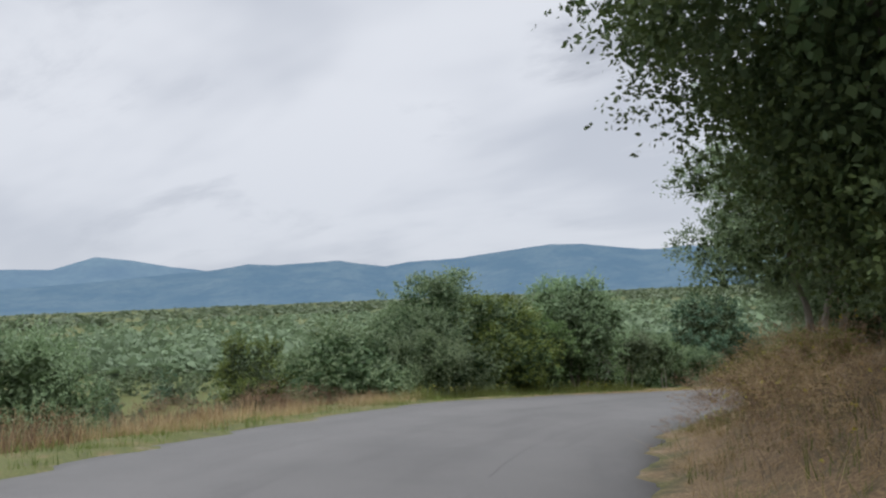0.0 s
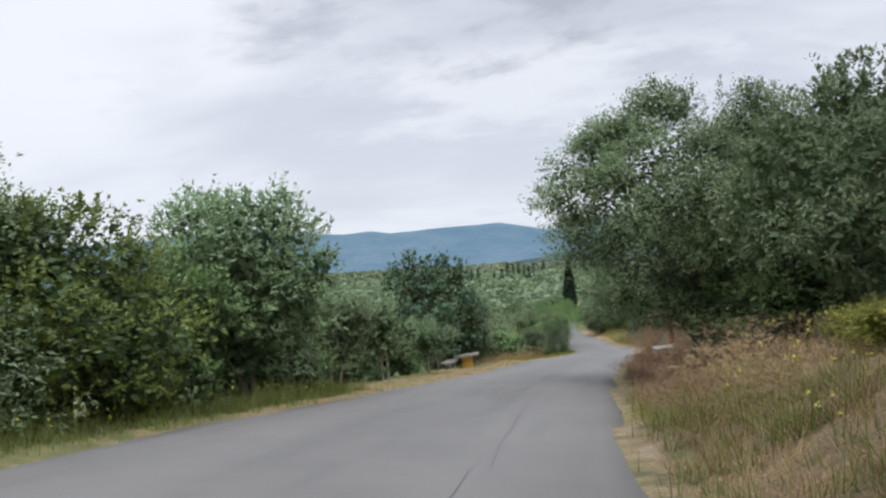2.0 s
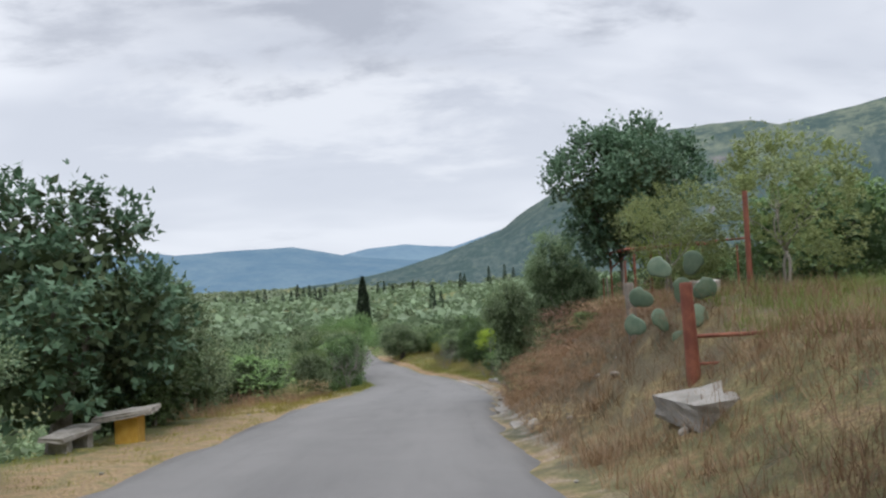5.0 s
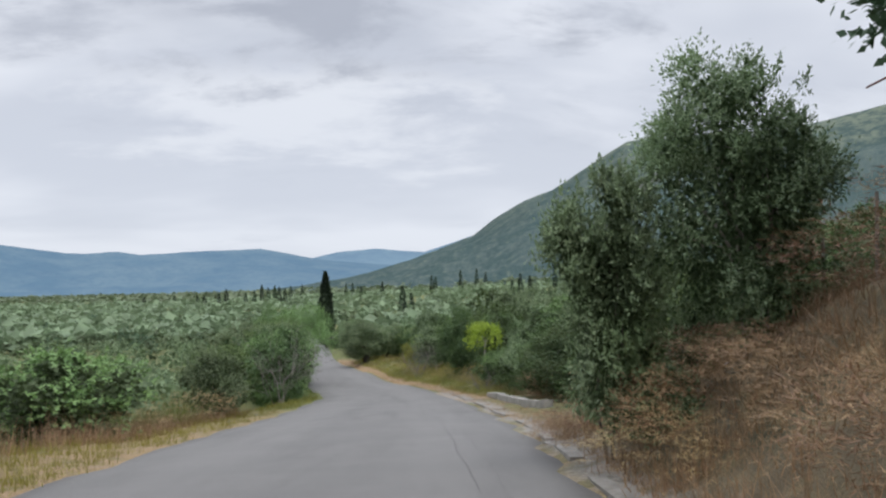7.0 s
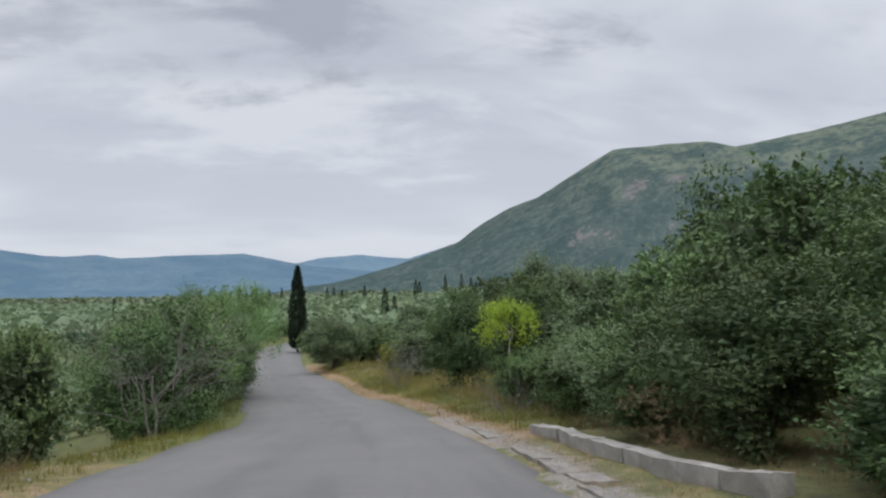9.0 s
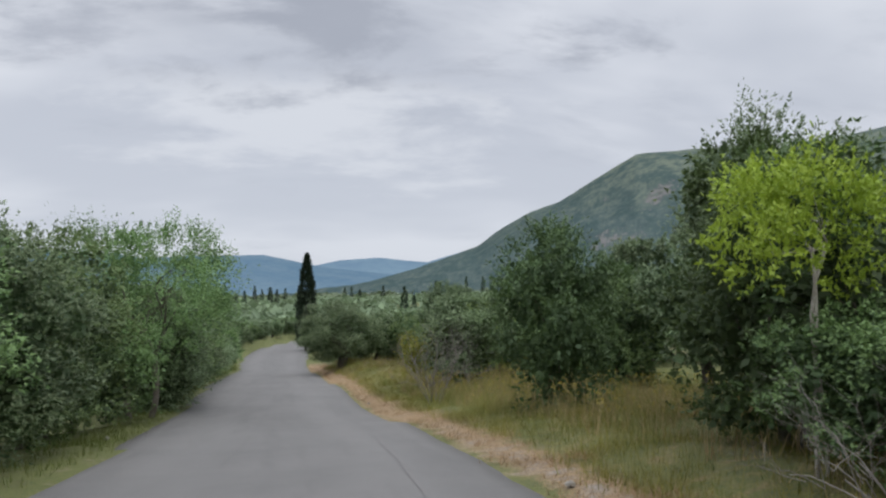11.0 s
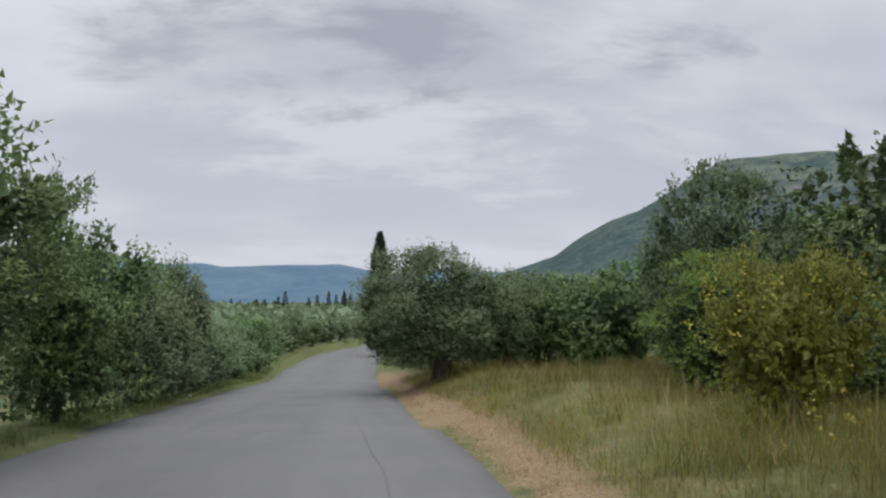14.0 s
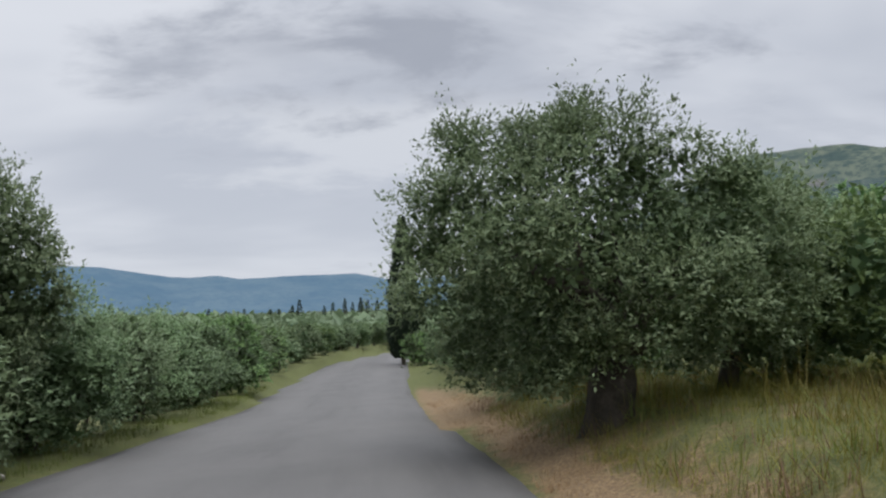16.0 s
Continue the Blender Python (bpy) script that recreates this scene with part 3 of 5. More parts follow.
def tube(points, radii, sides=6):
    """Corners and faces of a tapered limb along a line of points."""
    points, radii = np.asarray(points, float), np.asarray(radii, float)
    ahead = unit(np.gradient(points, axis=0))
    ref = np.where(np.abs(ahead[:, 2:3]) > 0.9, np.array([[1.0, 0, 0]]), np.array([[0, 0, 1.0]]))
    a = unit(np.cross(ahead, ref))
    b = np.cross(ahead, a)
    t = np.arange(sides) * 2 * np.pi / sides
    ring = points[:, None] + radii[:, None, None] * (np.cos(t)[None, :, None] * a[:, None] + np.sin(t)[None, :, None] * b[:, None])
    i = np.arange(len(points) * sides).reshape(len(points), sides)
    j = np.roll(i, -1, axis=1)
    return ring.reshape(-1, 3), np.stack([i[:-1], j[:-1], j[1:], i[1:]], -1).reshape(-1, 4)


def joined(pieces):
    verts, faces, base = [], [], 0
    for v, f in pieces:
        verts.append(v)
        faces.append(f + base)
        base += len(v)
    return np.concatenate(verts), np.concatenate(faces)


def limb(rng, start, end, r0, r1, bend=0.12, n=7, flare=0.0):
    """A tapered limb with a slow bend, spread at its foot where asked."""
    start, end = np.asarray(start, float), np.asarray(end, float)
    t = np.linspace(0, 1, n)[:, None]
    size = np.linalg.norm(end - start)
    a, b = rng.normal(0, bend * size, (2, 3))
    sway = a * np.sin(t * np.pi) * 0.7 + b * np.sin(t * np.pi * 2) * 0.35
    rad = (r0 + (r1 - r0) * t[:, 0]) * (1 + flare * np.exp(-t[:, 0] * 6)) * (1 + (flare > 0) * rng.normal(0, 0.07, n))
    return tube(start + (end - start) * t + sway + np.array([0, 0, 0.12 * size]) * (t * (1 - t)) * 2, rad, 7)


def leaves(rng, at, out, length, width, droop=0.0, spread=0.9, diamond=False):
    """A pointed leaf at each place, growing outwards with some disorder, its upper face turned outwards and to the open sky."""
    n = len(at)
    way = unit(out * 0.55 + rng.normal(0, spread * 0.62, (n, 3)) + np.array([0, 0, -droop]))
    face = out * 0.95 + np.array([0, 0, 0.4]) + rng.normal(0, 0.34, (n, 3))
    side = unit(np.cross(way, face))
    size = rng.uniform(0.65, 1.3, (n, 1))
    tip, half = at + way * length * size, side * width * 0.55 * size
    if diamond:
        waist = at + way * length * 0.42 * size
        return np.stack([at, waist + half, tip, waist - half], 1).reshape(-1, 3), np.arange(4 * n).reshape(n, 4)
    low = at + way * length * 0.15 * size
    return np.stack([low + half, tip, low - half], 1).reshape(-1, 3), np.arange(3 * n).reshape(n, 3)


def crown(rng, w, h, bottom, lobes, puffs, sprays, each, length, width, ragged=0.25, shoots=0, core=0.8, diamond=False, fill=1.0):
    """A crown: a few unequal masses, rounded puffs all over their skin, leafy sprays on every puff and stray shoots on
    top.
    Gives the leaves, the large inner leaves, and the middles of the masses, for the limbs."""
    k = np.arange(lobes)
    hz = 1 - 2 * (k + 0.5) / lobes
    ang = k * 2.399963 + rng.uniform(0, 6)
    centre = np.stack([np.sqrt(1 - hz ** 2) * np.cos(ang), np.sqrt(1 - hz ** 2) * np.sin(ang), hz], 1)
    centre += rng.normal(0, 0.16, (lobes, 3))
    size = rng.uniform(0.3, 0.55, lobes)
    centre *= ((1.0 - size) * rng.uniform(0.75, 1.06 + 0.2 * ragged, lobes) / np.linalg.norm(centre, axis=1))[:, None]
    own = rng.choice(lobes, puffs * 5, p=size ** 2 / (size ** 2).sum())
    lift = unit(rng.normal(0, 1, (puffs * 5, 3)) + unit(centre[own]) * 0.8 + np.array([0, 0, 0.2]))
    at = centre[own] + lift * (size[own] * rng.uniform(0.72, 1.06, puffs * 5))[:, None]
    buried = (np.linalg.norm(at[:, None] - centre[None], axis=2) < 0.7 * size[None]).any(1)
    pick = np.nonzero(~buried)[0][:puffs]
    at, lift = at[pick], lift[pick]
    # the crown fills its width and height
    tall = h - bottom
    radius = math.sqrt(1.05 * (w * w + 2 * w * tall) / 3 / len(pick)) * rng.uniform(0.62, 1.35, len(pick))
    trim = 0.8 * radius.mean()
    low, high = np.percentile(at, 1.5, axis=0), np.percentile(at, 98.5, axis=0)
    scale = (np.array([w, w, tall]) - 2 * trim) / (high - low)
    mid = np.array([0, 0, (h + bottom) / 2]) - scale * (low + high) / 2
    at, centre = at * scale + mid, centre * scale + mid
    which = rng.choice(len(pick), sprays, p=radius ** 2 / (radius ** 2).sum())
    way = unit(rng.normal(0, 0.8, (sprays, 3)) + lift[which] * 0.75 + np.array([0, 0, 0.42]))
    r = radius[which][:, None]
    foot = at[which] + way * r * rng.uniform(0.55, 0.92, (sprays, 1)) * np.array([1, 1, 0.85])
    reach = r * rng.uniform(0.25, 0.7, (sprays, 1)) * (1 + ragged * np.abs(rng.normal(0, 0.9, (sprays, 1))))
    tip = unit(way + rng.normal(0, 0.3, (sprays, 3)) + np.array([0, 0, 0.2]))
    t = rng.uniform(0, 1, (sprays, each, 1))
    pts = (foot[:, None] + tip[:, None] * reach[:, None] * t + rng.normal(0, 0.15, (sprays, each, 3)) * reach[:, None] * (1.25 - t)).reshape(-1, 3)
    pts[:, 2] = np.maximum(pts[:, 2], bottom * 0.9 + 0.05 + rng.uniform(0, 0.15, len(pts)))
    pieces = [leaves(rng, pts, np.repeat(tip, each, 0), length, width, diamond=diamond)]
    for _ in range(shoots):
        a = rng.uniform(0, 6.28)
        q = rng.uniform(0.1, 0.8)
        start = np.array([math.cos(a) * q * w / 2, math.sin(a) * q * w / 2, bottom + tall * (0.5 + 0.44 * math.sqrt(1 - q * q))])
        lean = unit(np.array([math.cos(a) * q, math.sin(a) * q, 1.2]) + rng.normal(0, 0.25, 3))
        long = rng.uniform(0.05, 0.13) * h
        n = int(40 * long / 0.4)
        t = rng.uniform(0, 1, (n, 1))
        p = start + lean * long * t + rng.normal(0, 0.06, (n, 3)) * (1.3 - t)
        pieces.append(leaves(rng, p, np.tile(lean, (n, 1)), length, width, spread=0.6, diamond=diamond))
    knots = None
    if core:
        # the leaves for the crown's dark inside: large and crossed at random, so that little sky shows through
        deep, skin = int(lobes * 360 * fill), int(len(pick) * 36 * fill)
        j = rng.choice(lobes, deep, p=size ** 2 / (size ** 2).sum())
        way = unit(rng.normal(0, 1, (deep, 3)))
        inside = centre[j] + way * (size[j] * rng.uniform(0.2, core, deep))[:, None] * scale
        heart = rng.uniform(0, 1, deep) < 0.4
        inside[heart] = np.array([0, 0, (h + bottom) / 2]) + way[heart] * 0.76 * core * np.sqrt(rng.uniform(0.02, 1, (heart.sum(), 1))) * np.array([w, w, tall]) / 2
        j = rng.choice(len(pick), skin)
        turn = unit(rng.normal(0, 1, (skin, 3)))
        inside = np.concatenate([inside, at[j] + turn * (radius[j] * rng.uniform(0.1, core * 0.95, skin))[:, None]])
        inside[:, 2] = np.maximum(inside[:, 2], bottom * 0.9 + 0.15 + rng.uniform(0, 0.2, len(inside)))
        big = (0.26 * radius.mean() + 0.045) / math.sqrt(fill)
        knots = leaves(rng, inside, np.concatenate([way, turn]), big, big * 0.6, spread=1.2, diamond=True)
    return joined(pieces), knots, centre


def bark_of(rng, w, h, bottom, forks, limbs, r, spread=0.25):
    """Trunk, or several stems, and limbs that reach into the lobes."""
    pieces = []
    stems = max(1, forks)
    for i in range(stems):
        a = rng.uniform(0, 6.28)
        root = np.array([math.cos(a), math.sin(a), 0]) * (0 if stems == 1 else r * 2.2)
        root[2] = -0.6
        fork = np.array([math.cos(a) * spread * w * 0.4, math.sin(a) * spread * w * 0.4, max(bottom, 0.18 * h) + 0.12 * h])
        pieces.append(limb(rng, root, fork, r * (1.25 if stems == 1 else 0.8), r * (0.9 if stems == 1 else 0.7), 0.05, 8, 0.35))
        own = limbs[i::stems]
        for c in own:
            end = c * np.array([0.95, 0.95, 0.95])
            pieces.append(limb(rng, fork, end, r * 0.5, r * 0.12, 0.12, 6))
            for _ in range(2):
                far_ = end + rng.normal(0, 0.05 * w, 3) + np.array([0, 0, 0.05 * h])
                pieces.append(limb(rng, fork + (end - fork) * rng.uniform(0.5, 0.8), far_, r * 0.2, r * 0.05, 0.1, 4))
    return joined(pieces)


KINDS = {
    # w, h, bottom, lobes, puffs, sprays, leaves each, length, width, ragged, shoots, core, forks, radius, leaf, bark, name
    "olive": (4.2, 4.4, 0.35, 9, 70, 1950, 9, 0.107, 0.043, 0.35, 12, 0.78, 1, 0.17, "OLIVE", "SHADED_BARK", "olive_tree"),
    "old": (5.4, 5.0, 0.55, 12, 130, 4800, 12, 0.09, 0.03, 0.6, 40, 0.95, 1, 0.3, "OLIVE", "SHADED_BARK", "old_olive_tree"),
    "young": (3.2, 3.3, 0.8, 9, 46, 1170, 9, 0.098, 0.038, 0.45, 12, 0.6, 2, 0.07, "OLIVE", "PALE_BARK", "young_olive_tree"),
    "bush": (3.4, 3.2, 0.0, 10, 60, 1495, 9, 0.098, 0.048, 0.4, 10, 0.82, 4, 0.05, "BROAD", "BARK", "wild_bush"),
    "grey": (3.2, 2.8, 0.0, 9, 56, 1495, 9, 0.094, 0.04, 0.35, 10, 0.8, 4, 0.045, "OLIVE", "BARK", "grey_shrub"),
    "tall": (3.6, 5.0, 0.15, 10, 72, 1885, 9, 0.107, 0.041, 0.45, 18, 0.86, 3, 0.075, "OLIVE", "PALE_BARK", "wild_olive_tree"),
    "leafy": (3.6, 4.6, 0.1, 10, 70, 1755, 9, 0.107, 0.052, 0.4, 10, 0.8, 3, 0.075, "BROAD", "BARK", "broadleaf_tree"),
    "shade": (3.6, 4.6, 0.1, 10, 70, 1755, 9, 0.107, 0.052, 0.4, 10, 0.85, 3, 0.075, "EVERGREEN", "BARK", "evergreen_tree"),
    "pale": (3.6, 5.0, 0.9, 11, 60, 2300, 10, 0.1, 0.042, 0.55, 18, 0, 2, 0.06, "PALE", "PALE_BARK", "pale_olive_tree"),
    "lush": (3.6, 4.6, 0.1, 10, 70, 1755, 9, 0.107, 0.052, 0.4, 10, 0.8, 3, 0.075, "FRESH", "BARK", "broadleaf_tree"),
    "oak": (6.0, 6.6, 0.5, 13, 90, 1900, 9, 0.16, 0.09, 0.45, 0, 0.8, 1, 0.22, "OAK", "BARK", "oak_tree"),
    "highoak": (4.8, 6.0, 1.5, 12, 70, 1800, 10, 0.15, 0.085, 0.5, 0, 0.62, 1, 0.1, "OAK", "BARK", "oak_tree"),
    "big": (8.0, 8.0, 0.5, 15, 170, 5600, 10, 0.1, 0.056, 0.45, 26, 0.95, 3, 0.15, "EVERGREEN", "BARK", "large_evergreen_tree"),
    "bigolive": (7.0, 7.4, 0.2, 14, 150, 4600, 10, 0.12, 0.048, 0.45, 30, 0.95, 3, 0.14, "OLIVE", "BARK", "large_olive_tree"),
    "thick": (3.4, 4.4, 0.1, 11, 90, 3400, 12, 0.085, 0.031, 0.55, 26, 0.95, 3, 0.08, "OLIVE", "PALE_BARK", "dense_olive_tree"),
    "overhang": (7.8, 8.0, 0.35, 15, 210, 10500, 12, 0.09, 0.038, 0.45, 24, 0.95, 3, 0.14, "OLIVE", "BARK", "overhanging_olive_tree"),
    "airy": (6.0, 6.2, 1.4, 15, 80, 3900, 12, 0.1, 0.044, 0.7, 40, 0, 2, 0.13, "BROAD", "BARK", "airy_broadleaf_tree"),
    "airyolive": (4.6, 5.6, 1.2, 12, 80, 3600, 12, 0.09, 0.034, 0.5, 24, 0.7, 3, 0.09, "OLIVE", "PALE_BARK", "airy_olive_tree"),
    "slim": (2.5, 4.6, 0.8, 9, 50, 1800, 10, 0.11, 0.044, 0.5, 12, 0.7, 2, 0.05, "OLIVE", "BARK", "slender_olive_tree"),
    "gold": (2.4, 3.0, 0.1, 9, 44, 900, 9, 0.11, 0.045, 0.5, 10, 0.7, 3, 0.05, "DRYGREEN", "BARK", "golden_brown_shrub"),
    "lime": (2.3, 3.2, 1.95, 8, 30, 620, 10, 0.1, 0.045, 0.5, 8, 0, 2, 0.035, "LIME", "PALE_BARK", "golden_green_tree"),
    "broom": (2.2, 1.9, 0.0, 9, 40, 900, 10, 0.09, 0.024, 0.6, 14, 0.6, 4, 0.02, "DRYGREEN", "BARK", "flowering_broom"),
    "dry": (1.8, 1.3, 0.0, 9, 30, 320, 10, 0.1, 0.009, 0.8, 4, 0, 4, 0.005, "DRY", "BARK", "dry_shrub"),
    "russet": (1.8, 1.2, 0.0, 9, 30, 320, 10, 0.095, 0.0095, 0.7, 3, 0, 4, 0.005, "RUSSET", "BARK", "russet_shrub"),
}
SEVERAL = ("shade", "bush", "grey", "tall", "leafy", "olive")
NEAR = ("thick", "old", "oak", "highoak", "big", "overhang", "airy", "bigolive", "airyolive", "slim")
STOCK = {}
COUNT = {}


def tree(kind, s, off, w, h, label, category="tree", group="", turn=None, lift=0.0):
    """One tree or shrub beside the road; the first of a kind and shape is built, the rest are copies."""
    cw, ch, bottom, lobes, puffs, sprays, each, length, width, ragged, shoots, core, forks, radius, leaf, bark, name = KINDS[kind]
    n = COUNT[kind] = COUNT.get(kind, 0) + 1
    rng = random.Random(hash_of(kind) + n * 77)
    level = 2 if s > 152 else 0 if abs(off) < (16 if s < 30 and off < 0 else 7.0) else 1 if abs(off) < 12.5 else 2
    level = max(level, 1 if w < 0.62 * cw and kind in SEVERAL else 0)
    key = (kind, n % 3 if kind in SEVERAL else n % 2, level)
    fine, big = ((1.0, 0.9), (0.42, 1.32), (0.2, 1.9))[level]
    (x,), (y,) = on_road(s, off)
    z = float(ground_height(x, y)[0]) - 0.03 + lift
    m = pose(x, y, z, 0, 0, rng.uniform(0, 360) if turn is None else turn) @ Matrix.Diagonal((w / cw, w / cw, h / ch, 1))
    if key in STOCK:
        ob = copy_thing(STOCK[key], m)
        ob.matrix_basis = m
    else:
        r = np.random.RandomState(hash_of(kind) + 13 * key[1])
        ob = new(name)
        (v, f), knots, limbs = crown(r, cw, ch, bottom, lobes, puffs, int(sprays * fine), each, length * big, width * big, ragged, shoots, core, level == 0 and kind in NEAR, (2.0 if kind in NEAR else 1.0, 0.6, 0.4)[level])
        top = quick_mesh("crown", v, f, LEAF[leaf], ob)
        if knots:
            # inner shade is painted by the darker leaf colour; broom and gold keep theirs
            quick_mesh("inner_leaves", *knots, BROOM if leaf == "DRYGREEN" else SHADED_LEAVES, top, "shaded leaves inside the crown")
        v, f = bark_of(r, cw, ch, bottom, forks, limbs[: lobes * 2 // 3], radius)
        quick_mesh("trunk", v, f, LEAF[bark], ob, smooth=True)
        if kind == "broom":
            sp = np.random.RandomState(3)
            (v, f), _, _ = crown(sp, cw * 1.04, ch * 1.04, 0.6, lobes, puffs, 130, 6, 0.042, 0.036, 0.6, 0, 0)
            quick_mesh("blossom", v, f, YELLOW, top, "bright yellow blossom")
        ob.matrix_basis = m
        STOCK[key] = ob
    return tagged(ob, label, category, group)


def hash_of(word):
    return sum((i + 1) * ord(c) for i, c in enumerate(word)) % 9973


LEAF = {"OLIVE": OLIVE, "PALE": PALE, "EVERGREEN": EVERGREEN, "FRESH": FRESH, "BROAD": BROAD, "OAK": OAK, "LIME": LIME, "BARK": BARK, "SHADED_BARK": SHADED_BARK, "PALE_BARK": PALE_BARK, "DRYGREEN": BROOM, "DRY": DRY, "RUSSET": RUSSET}


def cypress(x, y, w, h, fine, label):
    """A narrow flame of dark upright sprays on a short trunk."""
    z = float(ground_height(x, y)[0]) - 0.1
    key = ("cypress", fine)
    m = pose(x, y, z, 0, 0, (x * 37 + y * 11) % 360) @ Matrix.Diagonal((w / 2, w / 2, h / 10, 1))
    if key in STOCK:
        ob = copy_thing(STOCK[key], m)
        ob.matrix_basis = m
    else:
        r = np.random.RandomState(8)
        n = 5200 if fine else 420
        t = r.uniform(0, 1, n) ** 1.25
        wide = np.interp(t, [0, 0.06, 0.22, 0.45, 0.75, 0.93, 1.0], [0.55, 0.85, 1.0, 0.93, 0.6, 0.22, 0.03])
        a = r.uniform(0, 6.28, n)
        lump = 1 + 0.13 * np.sin(a * 3 + t * 17) + 0.1 * np.sin(a * 5 - t * 31)
        rad = wide * lump * np.sqrt(r.uniform(0.35, 1.0, n))
        at = np.stack([np.cos(a) * rad, np.sin(a) * rad, 0.5 + t * 9.3], 1)
        out = np.stack([np.cos(a) * 0.35, np.sin(a) * 0.35, np.ones(n)], 1)
        big = 1.0 if fine else 2.7
        v, f = leaves(r, at, out, 0.42 * big ** 0.6, 0.12 * big, spread=0.22)
        ob = new("cypress_tree")
        quick_mesh("crown", v, f, CYPRESS, ob)
        v, f = limb(r, (0, 0, -0.2), (0, 0, 5), 0.16, 0.06, 0.01)
        quick_mesh("trunk", v, f, BARK, ob, smooth=True)
        ob.matrix_basis = m
        STOCK[key] = ob
    return tagged(ob, label, "cypress", "cypresses in the valley")


# ---- the left side, from the start of the bend down to the plain ----
for kind, s, off, w, h, label in (
        ("grey", 14.6, -14.2, 4.0, 4.2, "silvery shrub on the slope below the road"),
        ("lush", 20.8, -13.0, 2.5, 3.6, "fresh green young tree below the road"),
        ("grey", 21.2, -9.6, 4.2, 3.0, "silvery grey shrub beside dry grass"),
        ("grey", 22.8, -7.6, 2.6, 2.4, "silvery shrub at the edge of the road"),
        ("thick", 25.5, -9.4, 5.2, 5.1, "tall wild olive with a ragged crown"),
        ("lush", 27.4, -7.8, 4.2, 4.0, "dense green bush at the edge of the verge"),
        ("thick", 33.0, -7.0, 4.4, 4.9, "wild olive with pale leaning stems"),
        ("bush", 30.0, -7.6, 3.2, 3.4, "dense dark bush under a wild olive"),
        ("bush", 34.6, -7.2, 3.0, 2.4, "low dark bush under a wild olive"),
        ("tall", 37.0, -8.6, 3.6, 4.2, "wild olive with a loose silvery crown"),
        ("young", 40.6, -7.8, 2.8, 3.0, "pale young olive tree behind the verge"),
        ("young", 43.6, -7.1, 2.4, 3.0, "small olive tree on the grassy verge"),
        ("young", 48.2, -6.4, 2.2, 2.4, "very small olive tree on the grassy verge"),
        ("grey", 46.5, -10.0, 3.6, 3.8, "silvery shrub below the verge"),
        ("bush", 51.5, -9.8, 3.4, 3.2, "green bush below the verge"),
        ("grey", 41.0, -11.0, 3.8, 4.2, "silvery shrub on the slope below the verge"),
        ("oak", 56.4, -8.7, 6.2, 6.4, "dark green oak with a lobed crown"),
        ("bush", 59.5, -8.6, 2.6, 2.0, "low bush under an oak"),
        ("thick", 60.4, -8.2, 3.8, 4.3, "tall wild olive with ragged shoots"),
        ("bush", 61.5, -9.6, 3.4, 3.4, "dark bush behind the roadside trees"),
        ("grey", 67.5, -9.4, 3.0, 3.2, "silvery shrub beside the road"),
        ("bush", 72.5, -8.6, 3.4, 2.3, "low green bush beside the road"),
        ("grey", 70.0, -11.0, 3.4, 3.4, "silvery shrub below the verge"),
        ("bush", 77.0, -10.5, 3.6, 3.0, "green bush below the verge"),
        ("grey", 81.5, -6.9, 2.3, 2.4, "wind-blown silvery shrub at the road edge"),
        ("bush", 86.0, -7.4, 2.6, 3.0, "dark green bush beside the road"),
):
    tree(kind, s, off, w, h, label, "shrub" if kind in ("bush", "grey") else "tree", "roadside greenery")

# the hedge along the straight stretch
for kind, s, off, w, h in (
        ("shade", 91.5, -5.8, 3.2, 3.8), ("leafy", 95.0, -5.8, 3.2, 3.6), ("tall", 98.6, -5.9, 3.6, 4.0), ("leafy", 102.5, -6.2, 4.0, 4.5), ("airy", 108.4, -5.3, 5.0, 5.4), ("bush", 106.0, -6.6, 3.6, 3.0), ("tall", 104.8, -8.2, 3.6, 4.8),
        ("thick", 112.0, -5.7, 4.2, 3.9), ("tall", 115.5, -5.9, 4.4, 4.5), ("bush", 119.0, -6.0, 4.4, 4.8), ("leafy", 127.6, -5.5, 3.6, 4.8), ("tall", 120.5, -8.2, 3.2, 3.8),
        ("leafy", 123.2, -6.0, 4.2, 4.65), ("grey", 131.5, -5.4, 4.2, 3.9), ("tall", 137.6, -4.7, 2.8, 4.3), ("grey", 135.0, -5.3, 3.6, 3.1), ("grey", 139.5, -5.0, 3.4, 2.6), ("grey", 142.5, -5.0, 3.8, 2.8),
        ("grey", 147.0, -4.9, 3.8, 2.8), ("grey", 152.0, -4.4, 3.8, 3.0), ("bush", 158.0, -4.2, 4.2, 3.2), ("grey", 165.0, -4.8, 4.6, 3.3), ("grey", 171.5, -4.6, 4.2, 3.2), ("bush", 178.0, -4.4, 4.2, 3.2), ("grey", 185.0, -4.2, 4.4, 3.2), ("olive", 192.0, -3.6, 4.4, 3.6), ("grey", 199.0, -2.6, 4.4, 3.2), ("olive", 206.0, -1.8, 4.6, 3.6), ("bush", 213.0, -0.6, 4.6, 3.2), ("olive", 220.5, 0.6, 4.6, 3.6), ("grey", 228.0, 2.6, 4.6, 3.2), ("olive", 236.0, 5.2, 4.6, 3.6), ("olive", 244.0, 8.2, 4.6, 3.6), ("bush", 252.0, 11.4, 4.8, 3.4)):
    if s < 150:
        off = off if kind in ("airy", "thick") or h > 4.7 else min(off, float(table(LEFT, s)) - 0.1 - 0.35 * w)
    tree(kind, s, off, w, h, "hedge-like roadside growth of mixed green leaves", "shrub" if kind in ("bush", "grey") else "tree", "roadside hedge")

